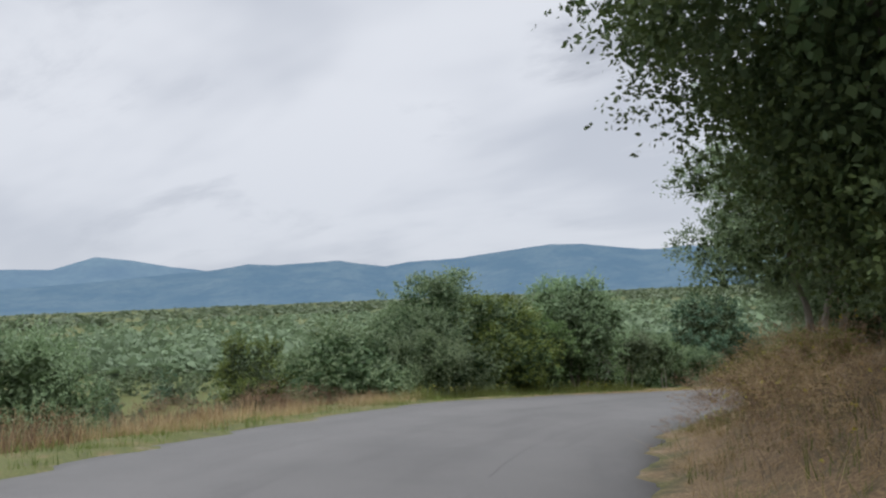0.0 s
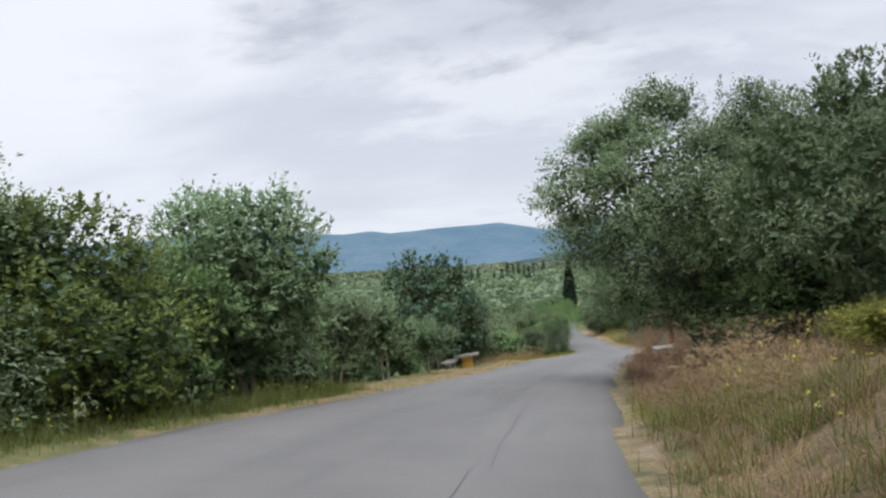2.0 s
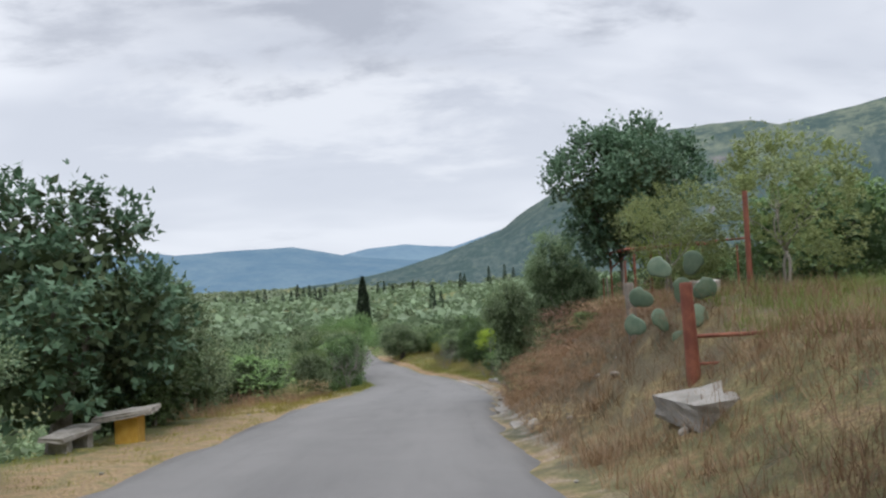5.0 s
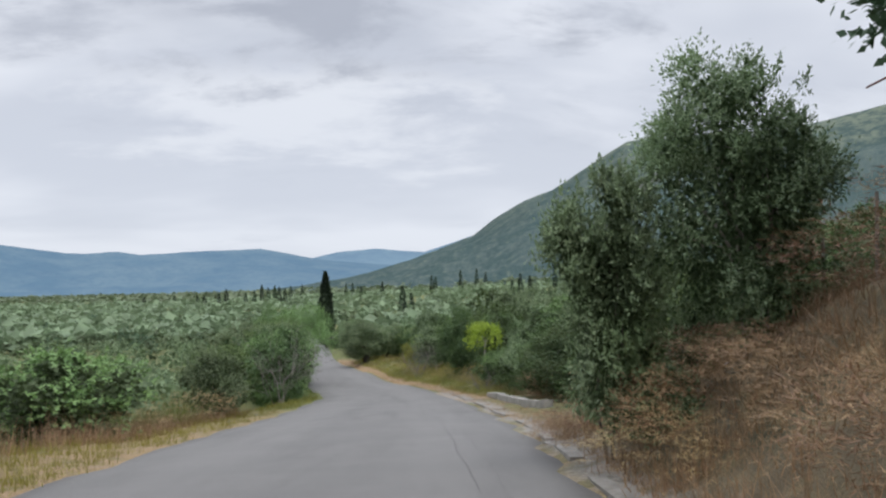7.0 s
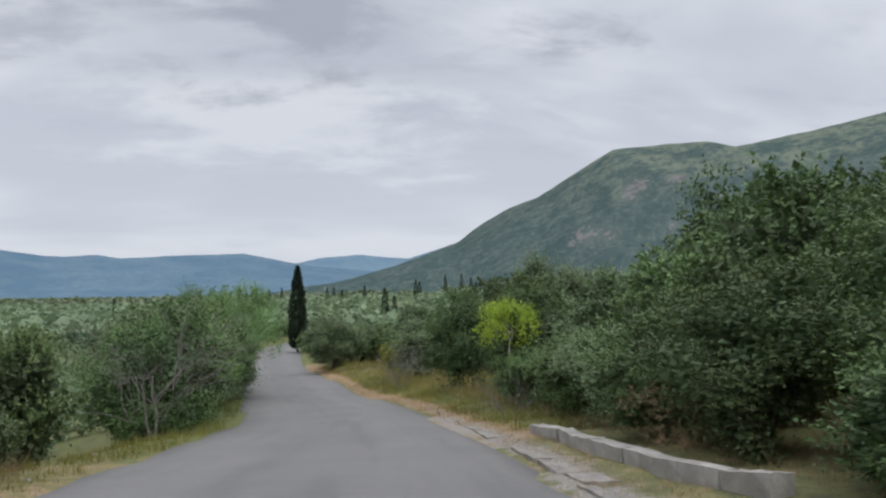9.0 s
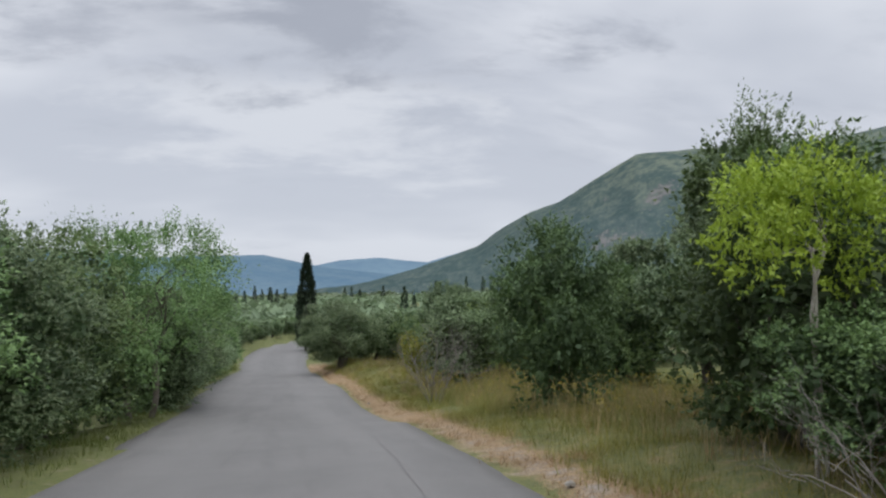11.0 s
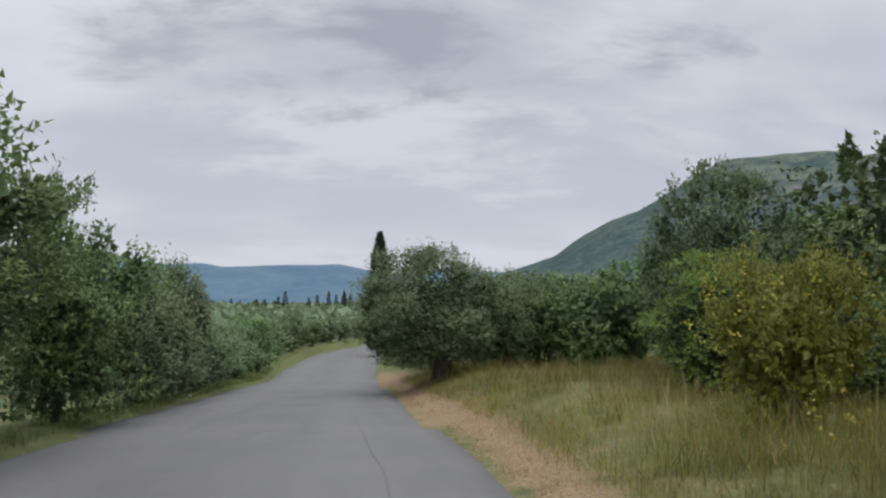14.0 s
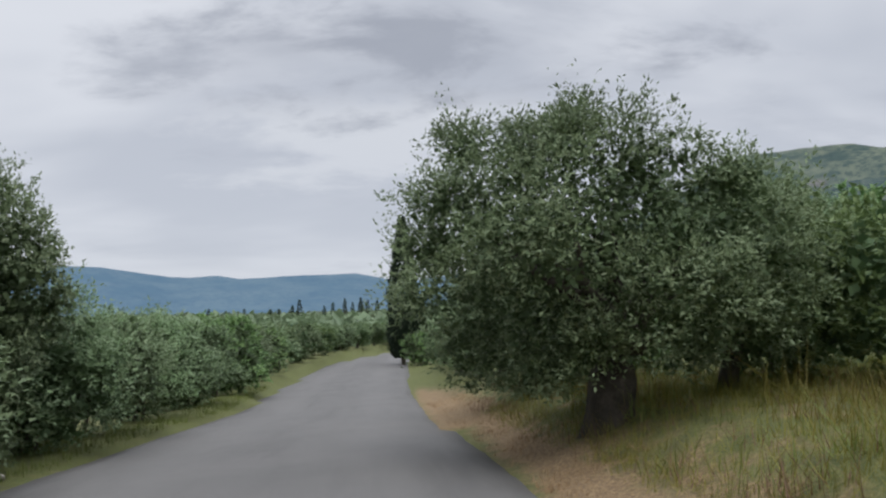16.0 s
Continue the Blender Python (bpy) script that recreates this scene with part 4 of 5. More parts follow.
# ---- the right side ----
for kind, s, off, w, h, label in (
        ("big", 7.4, 4.3, 6.8, 7.8, "large dark evergreen leaning over the bank"),
        ("big", 10.8, 6.6, 6.0, 7.2, "dark evergreen behind the bank"),
        ("big", 6.6, 4.1, 6.2, 5.8, "dark evergreen among others above the bank"),
        # two trees out of view, added only to keep sky light off the bank
        ("big", 2.6, 7.6, 7.0, 8.0, "unseen evergreen added to block sky light above the bank"),
        ("big", 11.6, 10.0, 6.6, 7.6, "unseen evergreen added to block sky light above the bank"),
        ("airyolive", 17.4, 4.2, 4.8, 5.6, "olive tree with a ragged crown on the bank"),
        ("tall", 21.6, 5.2, 3.2, 3.0, "pale wild olive on the bank"),
        ("bush", 24.0, 6.8, 4.0, 3.0, "green bush on top of the bank"),
        ("overhang", 38.8, 4.2, 7.8, 7.3, "large dense olive tree overhanging the bank"),
        ("bigolive", 33.8, 7.2, 5.8, 5.8, "dense olive tree on top of the bank"),
        ("bush", 38.4, 5.0, 3.6, 2.3, "dark bush under an evergreen"),
        ("bush", 35.6, 5.0, 3.2, 1.9, "dark bush under an evergreen"),
        ("bush", 36.0, 6.2, 4.6, 3.4, "dark bush in the shade of an evergreen"),
        ("bigolive", 40.5, 7.6, 6.4, 6.6, "large olive tree above the bank"),
        ("big", 43.5, 10.0, 6.0, 6.6, "dense evergreen behind a gateway"),
        ("bigolive", 27.5, 8.6, 5.0, 5.6, "olive tree above the bank"),
        ("highoak", 60.1, 5.7, 4.0, 5.35, "tall dark oak above a pergola"),
        ("pale", 55.4, 5.5, 2.2, 2.6, "pale young olive tree beside a fence post"),
        ("pale", 54.0, 7.4, 2.8, 3.1, "tall pale olive tree on the bank"),
        ("bush", 58.5, 10.5, 4.0, 3.0, "dark bush behind a pergola"),
        ("thick", 63.9, 4.35, 2.5, 3.85, "dense dark olive tree at the foot of the bank"),
        ("bush", 67.6, 4.9, 2.6, 2.4, "dark bush at the foot of the bank"),
        ("leafy", 58.6, 7.0, 1.8, 1.2, "green plants below a pergola"),
        ("lush", 60.8, 7.2, 1.8, 1.1, "climbing green plants below a pergola"),
        ("leafy", 62.6, 6.8, 1.8, 1.3, "green plants beside a pergola"),
        ("grey", 63.6, 3.0, 1.4, 1.0, "low shrub at the foot of the bank"),
        ("slim", 63.6, 2.4, 1.4, 3.7, "slender olive tree beside a darker one"),
        ("shade", 79.8, 5.6, 3.0, 2.6, "silvery green shrub behind a low wall"),
        ("shade", 77.0, 6.7, 3.2, 3.0, "rounded dark tree on the slope"),
        ("shade", 73.8, 6.2, 3.3, 2.1, "green flat-topped bramble on the slope"),
        ("shade", 84.5, 9.3, 4.4, 5.2, "leafy tree beside the road"),
        ("big", 94.0, 14.5, 7.6, 5.6, "broad spreading tree on the slope"),
        ("olive", 97.0, 9.4, 4.2, 4.4, "olive tree on the slope"),
        ("shade", 94.2, 6.0, 3.2, 4.1, "leafy tree beside the road"),
        ("shade", 82.6, 5.6, 3.2, 2.6, "dense dark bush beside the road"),
        ("shade", 70.6, 7.2, 2.6, 1.9, "dark green shrub on the slope"),
        ("shade", 76.0, 5.2, 2.0, 1.4, "low bramble bush in front of taller ones"),
        ("big", 81.5, 13.0, 5.2, 6.2, "dense dark tree on the slope"),
        ("big", 88.5, 11.5, 5.6, 5.9, "dense green tree on the slope"),
        ("big", 77.5, 10.4, 4.6, 4.1, "rounded evergreen on the slope"),
        ("big", 75.5, 14.5, 5.2, 4.8, "dense green tree on the slope"),
        ("big", 80.5, 9.4, 4.6, 4.5, "rounded dark evergreen on the slope"),
        ("gold", 76.2, 8.9, 2.2, 3.1, "golden brown drying shrub among the evergreens"),
        ("shade", 74.3, 10.2, 3.6, 3.5, "wild olive on the slope"),
        ("shade", 83.5, 7.2, 3.2, 3.4, "leafy tree among the olives"),
        ("big", 79.0, 23.0, 6.4, 6.2, "dense tree on the wooded slope"),
        ("big", 72.5, 19.0, 6.0, 5.6, "dense green tree on the wooded slope"),
        ("big", 90.0, 22.0, 6.6, 6.2, "dense green tree on the wooded slope"),
        ("big", 86.0, 16.5, 5.4, 5.6, "evergreen high on the slope"),
        ("big", 99.0, 26.0, 7.0, 7.6, "tall tree on the wooded slope"),
        ("big", 83.0, 20.0, 6.0, 5.6, "evergreen on the wooded slope"),
        ("shade", 78.0, 14.5, 5.0, 4.6, "leafy tree on the wooded slope"),
        ("bush", 88.3, 5.6, 2.8, 2.0, "dark bush at the edge of the gravel"),
        ("grey", 86.0, 5.8, 3.0, 2.3, "dark bush at the edge of the gravel"),
        ("bush", 91.2, 5.0, 2.2, 1.6, "dark bush under a golden green tree"),
        ("shade", 92.6, 6.1, 3.4, 3.5, "dense dark tree behind a golden green one"),
        ("tall", 89.6, 7.0, 3.2, 3.6, "wild olive among the roadside bushes"),
        ("leafy", 87.6, 7.8, 3.4, 3.8, "leafy tree among the roadside bushes"),
        ("lime", 91.6, 4.5, 1.7, 2.95, "young tree with golden green leaves"),
        ("shade", 101.9, 5.2, 2.8, 4.35, "dark leafy tree at the edge of the meadow"),
        ("tall", 96.2, 6.9, 3.0, 4.8, "tall dark olive beside the meadow"),
        ("leafy", 106.6, 8.8, 2.8, 3.4, "leafy tree at the edge of the meadow"),
        ("olive", 104.5, 10.6, 4.0, 5.0, "olive tree behind the meadow"),
        ("shade", 112.0, 10.6, 4.0, 4.4, "dark bush behind the meadow"),
        ("bigolive", 118.5, 16.5, 5.6, 5.8, "tall olive on the slope"),
        ("tall", 113.5, 5.7, 3.6, 3.6, "tall wild olive beside the meadow"),
        ("lush", 116.5, 10.6, 3.6, 4.2, "fresh green tree behind the meadow"),
        ("bush", 121.8, 7.3, 2.4, 1.6, "low green bush at the edge of the meadow"),
        ("lush", 118.8, 8.6, 2.8, 3.3, "fresh green bush at the edge of the meadow"),
        ("lush", 123.6, 6.8, 2.4, 2.5, "fresh green bush in front of a wild olive"),
        ("broom", 119.0, 5.0, 1.8, 1.9, "yellow flowering broom bush in the meadow"),
        ("leafy", 130.2, 9.7, 2.8, 3.6, "leafy tree behind the meadow"),
        ("bigolive", 126.0, 8.2, 3.1, 4.3, "wild olive with upright shoots"),
        ("old", 135.4, 3.65, 5.1, 4.25, "old olive tree with a thick dark trunk"),
        ("leafy", 145.5, 7.4, 4.2, 3.0, "dark green broad tree behind an olive"),
        ("bush", 134.6, 8.8, 3.6, 2.9, "dark bush at the end of the meadow"),
        ("bush", 137.8, 8.0, 3.6, 3.2, "dark bush at the end of the meadow"),
        ("olive", 136.8, 6.2, 3.4, 3.3, "olive tree at the end of the meadow"),
        ("olive", 140.0, 9.6, 4.0, 3.6, "olive tree at the end of the meadow"),
        ("bush", 132.5, 11.0, 3.6, 3.6, "dark bush at the end of the meadow"),
        ("leafy", 128.5, 12.6, 3.8, 3.8, "leafy tree behind the meadow"),
        ("leafy", 142.5, 13.6, 4.0, 4.2, "leafy tree behind the meadow"),
        ("shade", 131.0, 16.2, 4.6, 6.2, "tall dark tree on the slope"),
        ("olive", 150.0, 6.6, 4.4, 4.2, "olive tree beside the road"),
        ("olive", 157.0, 7.4, 4.8, 4.4, "olive tree beside the road"),
        ("olive", 164.5, 8.4, 4.8, 4.4, "olive tree beside the road"),
        ("olive", 172.0, 9.2, 4.8, 4.4, "olive tree beside the road"),
        ("olive", 179.5, 9.8, 4.8, 4.4, "olive tree beside the road"),
        ("olive", 188.0, 10.8, 4.8, 4.2, "olive tree beside the road"),
        ("olive", 197.0, 12.0, 4.8, 4.2, "olive tree beside the road"),
        ("olive", 207.0, 13.4, 4.8, 4.2, "olive tree beside the road"),
        ("olive", 217.0, 15.0, 4.8, 4.2, "olive tree beside the road"),
        ("olive", 227.0, 17.2, 4.8, 4.2, "olive tree beside the road"),
        ("olive", 237.0, 20.2, 4.8, 4.2, "olive tree beside the road"),
        ("bush", 196.4, 9.6, 3.6, 3.0, "dense bush at the foot of a cypress"),
        ("old", 142.0, 4.8, 4.2, 3.5, "silvery olive tree beside the road"),
        ("bush", 123.0, 12.6, 4.0, 4.0, "dark bush behind the meadow"),
):
    tree(kind, s, off, w, h, label, "shrub" if kind in ("bush", "broom", "gold", "grey") or h < 1.6 else "tree", "trees of the slope")


# ---- the olive groves of the valley and the wooded slopes ----
def grove_crown(seed, n, length, width):
    """A light crown for a tree seen from far off, one metre wide and high: leaves on a dome of rounded puffs."""
    r = np.random.RandomState(seed)
    puffs = 16
    k = np.arange(puffs)
    up = 1 - 1.35 * (k + 0.5) / puffs
    a = k * 2.399963 + r.uniform(0, 6)
    way = unit(np.stack([np.sqrt(1 - up ** 2) * np.cos(a), np.sqrt(1 - up ** 2) * np.sin(a), up], 1) + r.normal(0, 0.12, (puffs, 3)))
    at = way * r.uniform(0.26, 0.4, (puffs, 1)) * np.array([1, 1, 0.85]) + np.array([0, 0, 0.42])
    size = r.uniform(0.1, 0.19, puffs)
    j = r.choice(puffs, n, p=size ** 2 / (size ** 2).sum())
    skin = unit(r.normal(0, 0.8, (n, 3)) + way[j] * 0.5 + np.array([0, 0, 0.45]))
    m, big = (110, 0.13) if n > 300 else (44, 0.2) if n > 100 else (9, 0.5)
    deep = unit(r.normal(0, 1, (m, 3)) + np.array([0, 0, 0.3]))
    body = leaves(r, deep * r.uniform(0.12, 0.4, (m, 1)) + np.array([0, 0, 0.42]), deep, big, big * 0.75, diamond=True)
    return leaves(r, at[j] + skin * (size[j] * r.uniform(0.75, 1.1, n))[:, None], skin, length, width), body


def grove(name, places, n, length, width, material, label, seed, wide=(4.2, 6.4), high=(3.6, 5.2)):
    """Many trees in one mesh: places are rows of x and y."""
    r = np.random.RandomState(seed)
    stock = [grove_crown(seed + i, n, length, width) for i in range(6)]
    stock = [(*leaf, *body) for leaf, body in stock]
    x, y = places[:, 0], places[:, 1]
    z = ground_height(x, y)
    pieces, bodies = [], []
    for i in range(len(x)):
        v, f, bv, bf = stock[r.randint(6)]
        a = r.uniform(0, 6.28)
        w, h = r.uniform(*wide), r.uniform(*high)
        turn = np.array([[math.cos(a), -math.sin(a), 0], [math.sin(a), math.cos(a), 0], [0, 0, 1]])
        shift = np.array([x[i], y[i], z[i] - 0.1 * h])
        bodies.append(((bv @ turn.T) * np.array([w, w, h]) + shift, bf))
        pieces.append(((v @ turn.T) * np.array([w, w, h]) + shift, f))
    ob = quick_mesh(name, *joined(pieces), material)
    # nearer groves get cores coloured for shade, far ones keep the leaf colour
    tagged(quick_mesh("crown_cores", *joined(bodies), GROVE_SHADE if n > 100 else material, ob), kind="stuff")
    return tagged(ob, label, "trees", kind="stuff")


def valley(s, off, x, y):
    gap = table([(-20, 70), (14, 60), (24, 30), (36, 16), (50, 9), (60, 8), (88, 5.5), (150, 5), (220, 6)], s)
    clear = (off < table(LEFT, s) - gap) | (off > table([(-20, 24), (66, 18), (72, 15), (96, 14), (112, 16), (130, 13), (150, 9.5), (200, 13), (220, 15), (255, 26), (300, 51)], s))
    return (clear | (s > 300)) & (y > 8)


def around(near, far, gap, seed, keep=valley):
    """The same, but by distance from the road's course."""
    r = np.random.RandomState(seed)
    x = r.uniform(-far - 30, far + 120, int((2 * far + 150) * (far + 230) / gap ** 2))
    y = r.uniform(0, far + 230, len(x))
    s, off = station(x, y)
    j = np.clip(((np.clip(s, -20, 300) + 20) * 2).astype(int), 0, len(LINE) - 1)
    d = np.hypot(x - LINE[j, 0], y - LINE[j, 1])
    past = np.maximum(s - 150, 0)
    d = np.maximum(np.abs(off), past * 0.8)
    ok = (d >= near) & (d < far) & keep(s, off, x, y)
    x, y = x[ok], y[ok]
    keepers, cell = [], {}
    for i in range(len(x)):
        c = (int(x[i] // gap), int(y[i] // gap))
        if all(np.hypot(x[i] - x[k], y[i] - y[k]) > gap * 0.72 for a in (-1, 0, 1) for b in (-1, 0, 1) for k in cell.get((c[0] + a, c[1] + b), ())):
            cell.setdefault(c, []).append(i)
            keepers.append(i)
    return np.stack([x[keepers], y[keepers]], 1)


def far_band(near, far, count, seed):
    r = np.random.RandomState(seed)
    d = np.exp(r.uniform(math.log(near), math.log(far), count))
    a = np.radians(r.uniform(-50, 74, count))
    x, y = 45 + np.sin(a) * d, 75 + np.cos(a) * d
    s, off = station(x, y)
    ok = valley(s, off, x, y)
    return np.stack([x[ok], y[ok]], 1)


close = around(0, 46, 5.2, 61)
middle = around(46, 150, 6.0, 62)
grove("olive_grove", close, 420, 0.058, 0.03, OLIVE, "grey-green olive trees standing close together below the road", 71, (3.6, 5.0), (3.0, 4.6))
grove("olive_grove", middle, 120, 0.085, 0.05, OLIVE, "grey-green olive trees covering the valley floor", 75, (3.6, 5.2), (3.2, 4.8))
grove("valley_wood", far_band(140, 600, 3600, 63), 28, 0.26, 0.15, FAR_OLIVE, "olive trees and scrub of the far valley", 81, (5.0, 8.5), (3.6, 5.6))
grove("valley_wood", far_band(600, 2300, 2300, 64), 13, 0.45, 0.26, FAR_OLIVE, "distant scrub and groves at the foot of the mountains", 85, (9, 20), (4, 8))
dark_spots = around(30, 150, 17, 65)
grove("scattered_oaks", dark_spots, 180, 0.11, 0.065, OAK, "darker evergreen trees among the olives", 91, (3.5, 6.5), (4.0, 6.0))

# ---- cypresses ----
cypress(102.2, 171.7, 3.0, 14.6, True, "tall dark cypress standing above the groves")
for x, y, h in ((172, 464, 7), (192, 473, 7), (206, 474, 7), (213, 481, 7), (202, 437, 8), (196, 415, 10), (222, 446, 8), (216, 424, 9), (257, 494, 12), (270, 510, 10), (283, 525, 11), (216, 397, 10), (221, 400, 9), (266, 473, 10), (320, 492, 10), (323, 489, 10), (270, 402, 8), (309, 435, 10), (196, 269, 12), (216, 289, 8), (325, 406, 12), (340, 420, 11), (405, 468, 15), (455, 504, 16), (447, 485, 13), (268, 283, 10), (267, 277, 13), (273, 277, 12), (350, 329, 15), (318, 548, 11)):
    cypress(x, y, 1.5 + 0.09 * h, h, False, "slim dark cypress among the valley groves")


# ---- things beside the road ----
def box(name, size, at, material, parent=None, label="", bevel=0.012, turn=(0, 0, 0), uneven=0.0, seed=1):
    """A block with worn edges; at is the middle of its base."""
    bm = bmesh.new()
    bmesh.ops.create_cube(bm, size=1.0)
    bmesh.ops.scale(bm, vec=size, verts=bm.verts)
    bmesh.ops.translate(bm, vec=(0, 0, size[2] / 2), verts=bm.verts)
    if uneven:
        bmesh.ops.subdivide_edges(bm, edges=bm.edges[:], cuts=3, use_grid_fill=True)
        r = random.Random(seed)
        for v in bm.verts:
            v.co += Vector((r.uniform(-1, 1), r.uniform(-1, 1), r.uniform(-1, 1))) * uneven
    else:
        bmesh.ops.bevel(bm, geom=bm.edges[:], offset=bevel, segments=2, affect="EDGES")
    me = bpy.data.meshes.new(name)
    bm.to_mesh(me)
    bm.free()
    me.materials.append(material)
    ob = new(name, me)
    ob.matrix_basis = pose(*at, *turn)
    ob.parent = parent
    return tagged(ob, label) if label else ob


def pole(name, start, end, r0, r1, material, parent=None, label="", sides=10):
    v, f = tube([Vector(start).lerp(Vector(end), t) for t in (0, 0.02, 0.5, 0.98, 1)], [r0 * 0.9, r0, (r0 + r1) / 2, r1, r1 * 0.9], sides)
    v, f = list(v), [tuple(q) for q in f]
    n = len(v)
    f.append(tuple(range(sides))[::-1])
    f.append(tuple(range(n - sides, n)))
    return mesh_object(name, v, f, material, parent, label, smooth=False)


def spot(s, off, lift=0.0):
    (x,), (y,) = on_road(s, off)
    return Vector((x, y, float(ground_height(x, y)[0]) + lift))


def bearing(s):
    """Turn about the vertical that lays a thing's y axis along the road."""
    return math.degrees(math.atan2(np.interp(s, LINE_S, AHEAD[:, 1]), np.interp(s, LINE_S, AHEAD[:, 0]))) - 90


def thing(name, s, off, label, category, lift=0.0, group=""):
    ob = new(name)
    p = spot(s, off, lift)
    ob.matrix_basis = pose(*p, 0, 0, bearing(s))
    return tagged(ob, label, category, group)


def gateway():
    gate = thing("red_gate", 48.9, 3.7, "low red-painted tube gate across a track", "gate")
    pole("gate_post", (0, 0, -0.3), (-0.05, 0.0, 1.35), 0.095, 0.085, RUST, gate, "thick rusty red post")
    pole("top_bar", (0.05, 0, 0.62), (2.9, -0.3, 0.66), 0.03, 0.03, RUST, gate)
    pole("low_bar", (0.05, 0, 0.25), (2.9, -0.3, 0.28), 0.022, 0.022, RUST, gate)
    pole("upright", (1.45, -0.15, -0.2), (1.45, -0.15, 0.66), 0.028, 0.028, RUST, gate)
    pole("end_post", (2.95, -0.3, -0.3), (2.95, -0.3, 1.2), 0.06, 0.055, RUST, gate)
    slab = thing("concrete_slab", 47.6, 3.5, "pale weathered concrete slab beside a gate", "slab")
    box("slab_body", (1.3, 0.95, 0.3), (0.1, 0, -0.24), GUTTER, slab, uneven=0.02, seed=4, turn=(0, -5, 12))
    block = thing("white_block", 51.2, 4.6, "pale stone block in the grass behind a gate", "stone")
    box("block_body", (0.6, 0.4, 0.35), (0, 0, -0.03), STONE, block, uneven=0.02, seed=6)


def pergola():
    frame_ = thing("pergola", 60.0, 5.1, "rusty red metal pergola with vine wires", "pergola")
    for x, y in ((0, 0), (2.6, 0.1), (0.1, -2.3), (2.7, -2.2)):
        pole("post", (x, y, -0.7), (x, y, 1.62), 0.03, 0.027, RUST, frame_)
    for y in (0, -2.3):
        pole("beam", (-0.15, y, 1.63), (2.9, y + 0.05, 1.78), 0.03, 0.028, RUST, frame_)
    for i, x in enumerate((-0.05, 0.45, 0.95, 1.45, 1.95, 2.45)):
        pole("wire", (x - 0.1, 1.9 - 0.12 * i, 1.5 + 0.03 * x), (x + 0.1, -2.5, 1.72 + 0.03 * x), 0.012, 0.012, RUST, frame_, sides=6)
    pole("brace", (0.0, -0.04, 1.2), (0.5, -0.02, 1.63), 0.022, 0.022, RUST, frame_)
    tree("lime", 60.6, 6.6, 2.0, 2.0, "climbing vine under a red pergola", "vine")


def stake_row():
    r = random.Random(4)
    for i, (s, off, h) in enumerate(((57.5, 4.9, 1.1), (58.6, 5.1, 1.2), (60.0, 5.0, 1.0), (61.2, 5.1, 1.2), (62.4, 5.2, 1.1), (63.6, 5.2, 1.0), (56.2, 5.2, 1.2), (55.2, 5.4, 1.1))):
        p = spot(s, off)
        ob = pole("vine_stake", (0, 0, -0.3), (r.uniform(-0.08, 0.08), r.uniform(-0.08, 0.08), h), 0.028, 0.022, TIMBER if i % 3 else RUST)
        ob.matrix_basis = Matrix.Translation(p)
        tagged(ob, "thin weathered stake at the top of the bank", "stake", "stakes above the bank")
    post = thing("fence_post", 51.9, 3.7, "thick weathered grey timber post on the bank", "post")
    pole("post_body", (0, 0, -0.4), (-0.06, 0.02, 0.95), 0.1, 0.085, TIMBER, post, sides=12)
    red = thing("red_post", 52.0, 5.8, "slim rusty red post behind cactus pads", "post")
    pole("post_body", (0, 0, -0.4), (0, 0, 1.9), 0.05, 0.045, RUST, red)


def cactus():
    ob = thing("prickly_pear", 50.2, 3.65, "prickly pear cactus with broad grey-green pads", "cactus")
    r = random.Random(9)
    rows = [(0.0, 0.0, 0.15, 20), (-0.25, 0.1, 0.5, -35), (0.25, -0.1, 0.55, 40), (-0.5, 0.2, 0.85, -70), (0.1, 0.1, 0.95, 10), (-0.25, 0.0, 1.3, -60), (0.45, 0.1, 0.95, 60), (0.2, -0.15, 1.35, 25), (-0.7, -0.1, 0.45, -80)]
    for i, (x, y, z, lean) in enumerate(rows):
        bm = bmesh.new()
        bmesh.ops.create_uvsphere(bm, u_segments=16, v_segments=10, radius=0.17)
        for v in bm.verts:
            v.co.y *= 0.14
            v.co.z *= 1.15
            v.co.x *= 0.8 + 0.25 * (v.co.z > 0)
        me = bpy.data.meshes.new("pad")
        bm.to_mesh(me)
        bm.free()
        me.polygons.foreach_set("use_smooth", [True] * len(me.polygons))
        me.materials.append(CACTUS)
        pad = new("pad", me)
        pad.parent = ob
        pad.matrix_basis = pose(x + 0.3, y, z, r.uniform(-20, 20), lean, r.uniform(-50, 50))


def table_and_bench():
    ob = thing("stone_table", 55.6, -6.6, "rough stone slab on an ochre painted pedestal", "table")
    box("pedestal", (0.5, 0.42, 0.72), (0, 0, -0.12), OCHRE, ob, "ochre yellow painted pedestal")
    box("tabletop", (1.25, 0.9, 0.11), (-0.05, 0, 0.6), STONE, ob, uneven=0.012, seed=3, turn=(0, -6, 8))
    bench = thing("stone_bench", 54.2, -7.2, "low grey stone bench beside a stone table", "bench")
    for y in (-0.45, 0.45):
        box("support", (0.36, 0.25, 0.36), (0, y, -0.08), STONE, bench, uneven=0.012, seed=5)
    box("seat", (0.5, 1.6, 0.1), (0, 0, 0.28), STONE, bench, uneven=0.012, seed=7, turn=(0, 4, 0))


